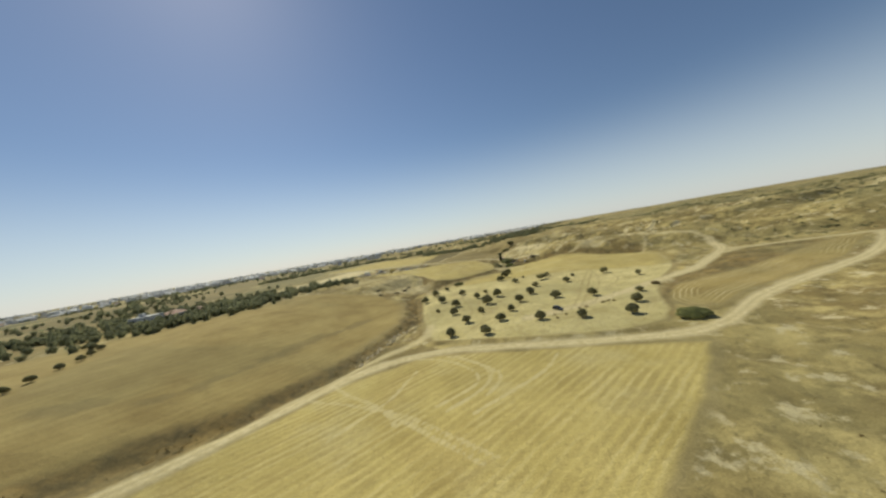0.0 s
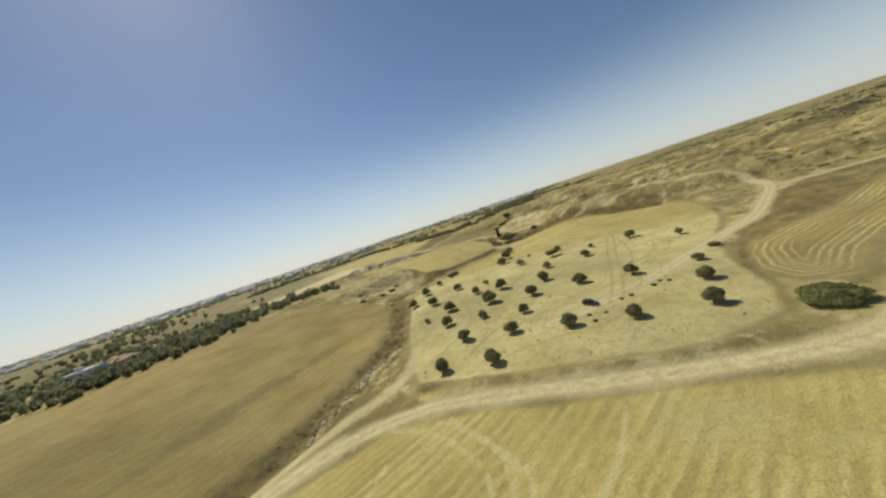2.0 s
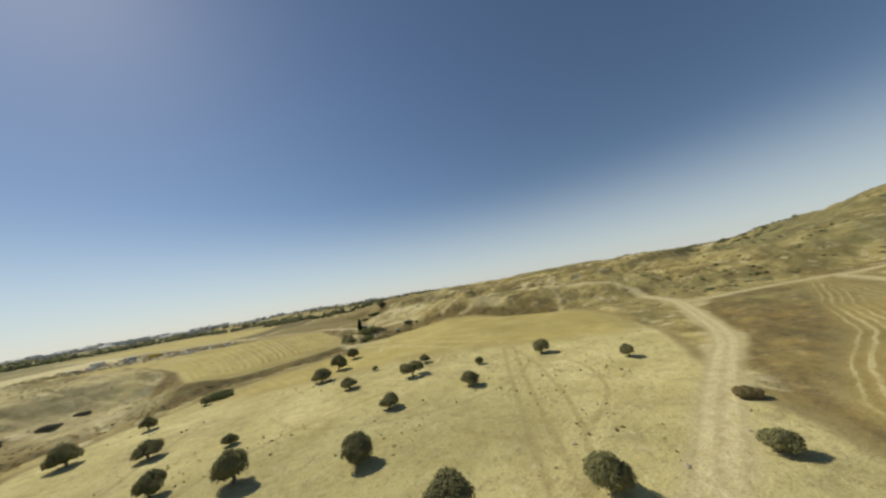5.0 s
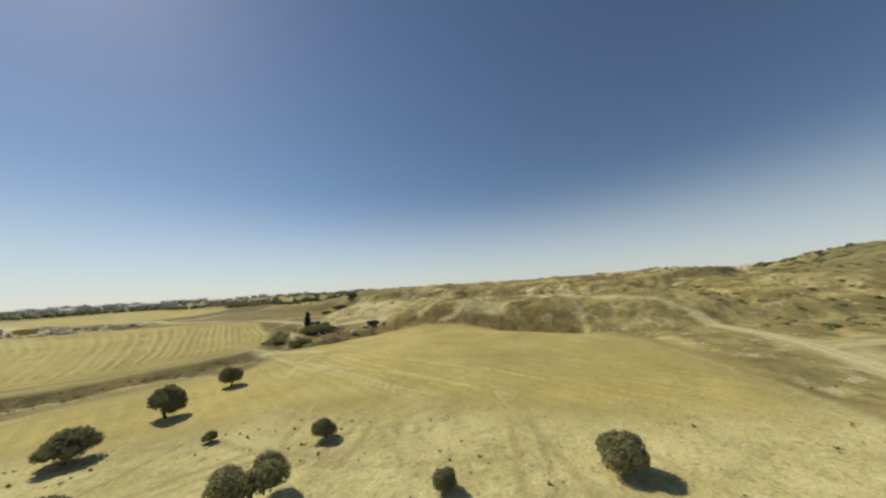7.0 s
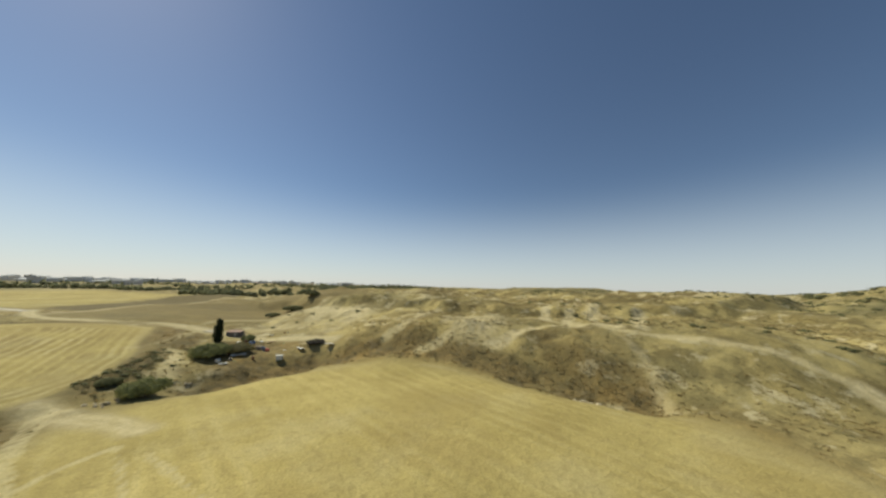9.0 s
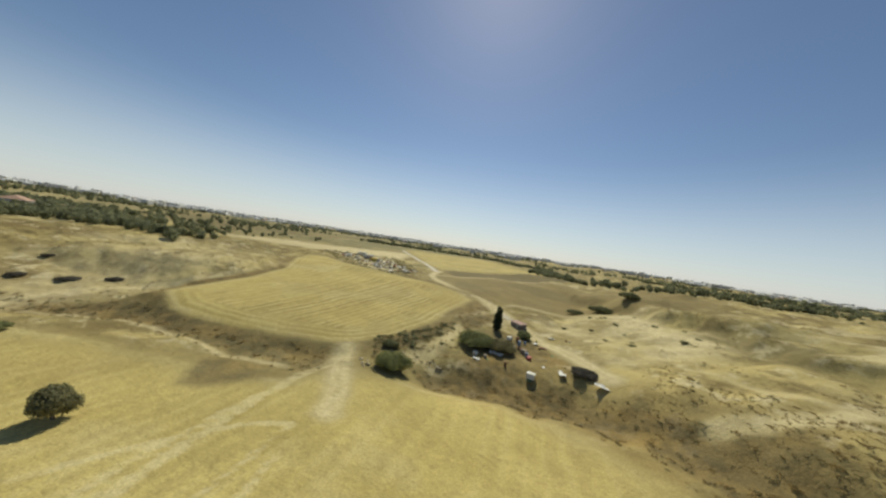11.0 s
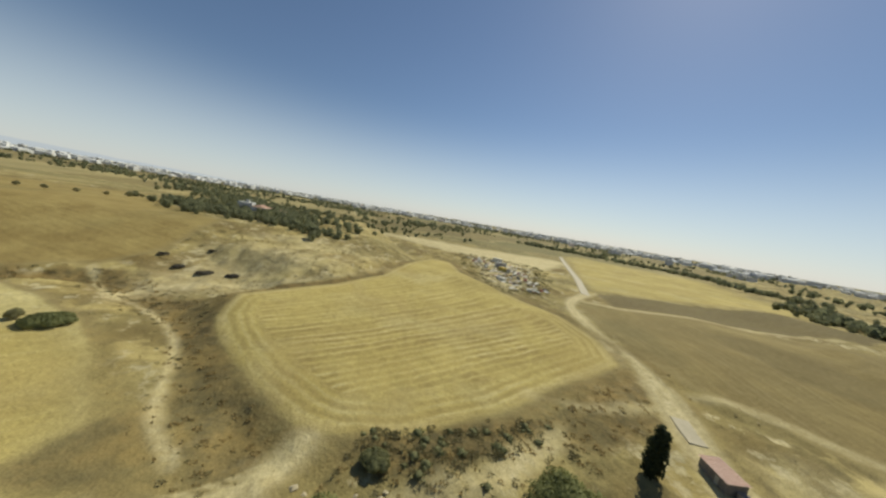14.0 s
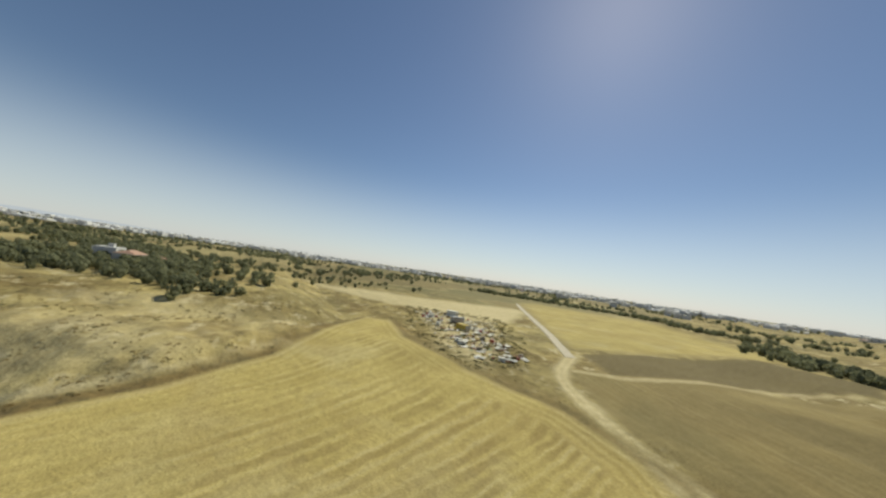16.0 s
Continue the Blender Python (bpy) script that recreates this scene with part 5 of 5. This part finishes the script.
drop_stones([(-30, 84), (-27, 94), (-23, 106), (-17, 114)], 0.8, 46, 0.35, 1.1, "pale limestone rock in the gully bed")
drop_stones([(46, 236), (49, 244), (53, 252)], 1.5, 30, 0.2, 0.8, "pale limestone rock beside the field corner")
drop_stones([(124, 212.5), (127.5, 210.5), (131.5, 209.5)], 1.0, 40, 0.25, 0.9, "pale limestone rock at the hill foot")
drop_stones([(118, 243), (128, 250), (140, 256)], 4.0, 24, 0.2, 0.6, "pale limestone rock on the hillside")
drop_stones([(20, 100), (44, 100), (60, 112)], 6.0, 24, 0.2, 0.6, "small pale stone on the mown ground")


# ---- vehicles ----
def wheel(parent, x, y, r=0.33):
    bm = bmesh.new()
    bmesh.ops.create_cone(bm, cap_ends=True, segments=20, radius1=r, radius2=r, depth=0.22, matrix=Matrix.Rotation(math.pi / 2, 4, "X"))
    bmesh.ops.bevel(bm, geom=[e for e in bm.edges if e.calc_length() < 0.2], offset=0.04, segments=2, affect="EDGES")
    w = part("wheel", bm, RUBBER, parent)
    w.location = (x, y, r)
    bm = bmesh.new()
    bmesh.ops.create_cone(bm, cap_ends=True, segments=16, radius1=r * 0.6, radius2=r * 0.6, depth=0.235, matrix=Matrix.Rotation(math.pi / 2, 4, "X"))
    part("rim", bm, STEEL, w, "pressed steel rim")
    return w


def panel(parent, name, corners, material, thick=0.02):
    """A flat sheet from four corners, a little thick."""
    bm = bmesh.new()
    vs = [bm.verts.new(c) for c in corners]
    f = bm.faces.new(vs)
    n = f.normal_update() or f.normal
    made = bmesh.ops.extrude_face_region(bm, geom=[f])["geom"]
    bmesh.ops.translate(bm, vec=n * thick, verts=[g for g in made if isinstance(g, bmesh.types.BMVert)])
    return part(name, bm, material, parent)


def car(paint, label, tall=1.0, boxy=False):
    """A parked car about 4.3 m long, nose towards +x."""
    ob = thing("car", label, "car")
    wide = 0.86
    front, rear = (1.0, -2.0) if boxy else (0.95, -1.75)
    low = [(-2.12, 0.34), (-2.15, 0.62), (-2.05, 0.93), (0.98, 0.95), (1.75, 0.86), (2.08, 0.68), (2.14, 0.36)]
    top = [(rear - 0.2, 0.93), (rear + 0.12, 1.45 * tall), (0.1, 1.5 * tall), (front, 0.94)]
    bm = bmesh.new()
    for shape, w0, w1 in ((low, wide, wide), (top, wide - 0.05, wide - 0.2)):
        zs = [p[1] for p in shape]
        rings = []
        for side in (-1, 1):
            rings.append([bm.verts.new((x, side * (w0 + (w1 - w0) * (z - min(zs)) / (max(zs) - min(zs))), z)) for x, z in shape])
        bm.faces.new(list(reversed(rings[0])))
        bm.faces.new(rings[1])
        for k in range(len(shape)):
            j = (k + 1) % len(shape)
            bm.faces.new((rings[0][k], rings[0][j], rings[1][j], rings[1][k]))
    bmesh.ops.recalc_face_normals(bm, faces=bm.faces)
    bmesh.ops.bevel(bm, geom=list(bm.edges), offset=0.05, segments=2, affect="EDGES")
    part("body", bm, paint, ob)
    t = 1.47 * tall
    panel(ob, "windscreen", [(front - 0.02, -0.68, 1.0), (front - 0.02, 0.68, 1.0), (0.18, 0.58, t - 0.04), (0.18, -0.58, t - 0.04)], GLASS_DARK, 0.03)
    panel(ob, "rear_window", [(rear - 0.17, 0.66, 1.02), (rear - 0.17, -0.66, 1.02), (rear + 0.1, -0.56, t - 0.08), (rear + 0.1, 0.56, t - 0.08)], GLASS_DARK, 0.03)
    for side in (-1, 1):
        q = [(front - 0.2, side * 0.815, 1.0), (0.05, side * 0.7, t - 0.08), (rear + 0.25, side * 0.7, t - 0.08), (rear + 0.05, side * 0.815, 1.0)]
        panel(ob, "side_window", q if side > 0 else list(reversed(q)), GLASS_DARK, 0.025)
        part("headlight", box(bmesh.new(), 2.07, side * 0.6, 0.66, 0.12, 0.34, 0.16, 0.03), LAMP_GLASS, ob)
        part("tail_light", box(bmesh.new(), -2.11, side * 0.68, 0.76, 0.08, 0.22, 0.22, 0.02), RED_PLASTIC, ob)
        for x in (-1.32, 1.32):
            wheel(ob, x, side * 0.78)
    for x in (-2.13, 2.13):
        part("bumper", box(bmesh.new(), x, 0, 0.44, 0.14, 1.6, 0.2, 0.04), RUBBER, ob)
    return ob


vehicle = car(CAR_BLUE, "dark blue estate car parked among the olive trees", 1.1, True)
vehicle.matrix_basis = at(vehicle, 35.6, 101.4, -58, 0.84, 0.0)


# ---- shed and rubbish beside the cypress ----
def shed():
    ob = thing("shed", "low shed with dark walls and pinkish sheet roof", "shed")
    part("wall", box(bmesh.new(), 0, -1.9, 1.1, 7.0, 0.15, 2.4), SHED_WALL, ob)
    part("wall", box(bmesh.new(), 0, 1.9, 1.25, 7.0, 0.15, 2.7), SHED_WALL, ob)
    for x in (-3.42, 3.42):
        part("wall", box(bmesh.new(), x, 0, 1.15, 0.15, 3.6, 2.5), SHED_WALL, ob)
    verts, faces = [], []
    for k in range(41):
        x = -3.8 + 7.6 * k / 40
        lift = 0.05 * math.cos(k * math.pi)
        for y, z in ((-2.3, 2.36), (2.3, 2.72)):
            verts += [(x, y, z + lift), (x, y, z + lift + 0.03)]
    for k in range(40):
        a = 4 * k
        faces += [(a, a + 2, a + 6, a + 4), (a + 1, a + 5, a + 7, a + 3)]
    part("roof", mesh_from("roof", verts, faces, ROOF_PINK), None, ob)
    part("door", box(bmesh.new(), 1.2, -2.0, 0.95, 0.95, 0.06, 1.9, 0.01), STEEL, ob)
    return ob


hut = shed()
hut.matrix_basis = at(hut, 55, 289.5, -24, 0.62, 0.0)


def crate(material, label, sx=1.2, sy=0.9, sz=0.8):
    ob = thing("crate", label, "crate", "dumped things")
    part("body", box(bmesh.new(), 0, 0, sz / 2, sx, sy, sz, 0.02), material, ob)
    part("lid", box(bmesh.new(), 0, 0, sz + 0.04, sx + 0.1, sy + 0.1, 0.06, 0.01), material, ob)
    return ob


def barrel(material, label):
    ob = thing("barrel", label, "barrel", "dumped things")
    bm = bmesh.new()
    bmesh.ops.create_cone(bm, cap_ends=True, segments=18, radius1=0.3, radius2=0.3, depth=0.9, matrix=Matrix.Translation((0, 0, 0.45)))
    part("drum", bm, material, ob)
    for z in (0.3, 0.6):
        bm = bmesh.new()
        bmesh.ops.create_cone(bm, cap_ends=True, segments=18, radius1=0.325, radius2=0.325, depth=0.05, matrix=Matrix.Translation((0, 0, z)))
        part("hoop", bm, material, ob)
    return ob


def sheet(material, label, long=2.2, wide=1.2):
    """A bent sheet lying on the ground."""
    ob = thing("scrap_sheet", label, "scrap", "dumped things")
    verts, faces = [], []
    n = 8
    for i in range(n + 1):
        for j in range(n + 1):
            u, v = i / n - 0.5, j / n - 0.5
            z = 0.22 + 0.25 * noise.noise(Vector((u * 2.5, v * 2.5, long))) + 0.25 * u * u
            verts += [(u * long, v * wide, z), (u * long, v * wide, z + 0.02)]
    w = 2 * (n + 1)
    for i in range(n):
        for j in range(n):
            a = i * w + 2 * j
            faces += [(a, a + 2, a + w + 2, a + w), (a + 1, a + w + 1, a + w + 3, a + 3)]
    part("sheet", mesh_from("sheet", verts, faces, material), None, ob)
    return ob


def container(material, label):
    ob = thing("container", label, "container", "dumped things")
    bm = bmesh.new()
    box(bm, 0, 0, 1.3, 6.0, 2.4, 2.5, 0.03)
    for k in range(19):
        for s in (-1, 1):
            box(bm, -2.8 + k * 0.31, s * 1.21, 1.3, 0.14, 0.05, 2.3)
    part("shell", bm, material, ob)
    for s in (-1, 1):
        part("door", box(bmesh.new(), 3.03, s * 0.58, 1.3, 0.05, 1.1, 2.3, 0.01), STEEL, ob)
    return ob


kinds_of_junk = [
    crate(PAINT_WHITE, "white painted wooden box on rough ground"), crate(WOOD_OLD, "weathered wooden crate on rough ground"), crate(PAINT_YELLOW, "yellow plastic crate on rough ground", 1.4, 1.0, 0.9),
    barrel(PAINT_BLUE, "blue plastic barrel on rough ground"), barrel(PAINT_RUST, "rusty steel barrel on rough ground"),
    sheet(PAINT_WHITE, "bent white metal sheet lying on the ground"), sheet(PAINT_RUST, "rusty bent metal sheet lying on the ground", 2.6, 1.4), sheet(PAINT_GREEN, "crumpled green tarpaulin lying on the ground", 3.0, 2.0),
    crate(PAINT_RED, "faded red plastic box on rough ground", 1.1, 0.8, 0.7),
]
rng = random.Random(23)
homes = [(70.2, 261.8, 0, 1.3), (75.2, 266, 5, 1.2), (83.2, 264, 5, 1.2), (60.6, 264.5, 5, 1.2), (64.2, 262, 4, 1.0), (66.5, 279.5, 6, 1.0), (62, 278.2, 3, 1.0), (57.5, 289, 1, 1.0), (58.4, 276, 0, 0.8), (60, 277.5, 4, 1.2), (61.5, 275.5, 3, 1.3), (63, 274, 6, 0.9), (64.2, 272.5, 1, 1.2), (65.5, 271, 3, 1.2), (66.5, 270, 8, 1.0), (61, 272, 5, 0.7)]
for _ in range(15):
    homes.append((rng.uniform(55, 72), rng.uniform(258, 290), rng.randrange(9), rng.uniform(0.4, 0.8)))
for _ in range(230):
    u, v = rng.random(), rng.random()
    homes.append((-102 + 76 * u + 8 * v, 320 - 12 * u + 26 * v * (1 - 0.5 * u), rng.choice((0, 1, 2, 2, 4, 5, 5, 5, 5, 5, 5, 6, 7, 7, 8)), rng.uniform(0.5, 1.25)))
used = set()
for x, y, k, s in homes:
    ob = kinds_of_junk[k]
    m = at(ob, x, y, rng.uniform(0, 360), s, 0.03)
    if k in used:
        copy_thing(ob, m)
    else:
        ob.matrix_basis = m
        used.add(k)
first = container(PAINT_WHITE, "white steel container in the scrap yard")
first.matrix_basis = at(first, -92, 338, 30)
for x, y, turn, mat_, label in ((-74, 330, 75, STEEL, "grey steel container in the scrap yard"), (-60, 324, 10, PAINT_YELLOW, "yellow steel container in the scrap yard")):
    more = container(mat_, label)
    more.matrix_basis = at(more, x, y, turn)

# dark mound of cut branches
heap = bush(71, 2.8, 1.3, LEAF_HEAP, "brush_heap", "dark heap of cut dry branches")
heap.matrix_basis = at(heap, 79, 267.5, 20)
for seed, x, y, r, tall in ((72, -36, 194, 1.9, 0.7), (73, -32, 202, 2.4, 0.8), (74, -30, 210, 1.7, 0.7), (75, -45, 186, 1.5, 0.8), (76, -49, 198, 1.3, 0.7)):
    b = bush(seed, r, tall, LEAF_HEAP, label="dark low shrub at the foot of the bank")
    b.matrix_basis = at(b, x, y, seed * 31)
# row of small trees along the western field edge
for i, (x, y) in enumerate(((-118, 74), (-122, 82), (-127, 92), (-130, 100), (-136, 108), (-142, 116), (-150, 121), (-158, 124), (-112, 64))):
    ob = shapes[i % 6]
    copy_thing(ob, at(ob, x, y, i * 77, 0.75))
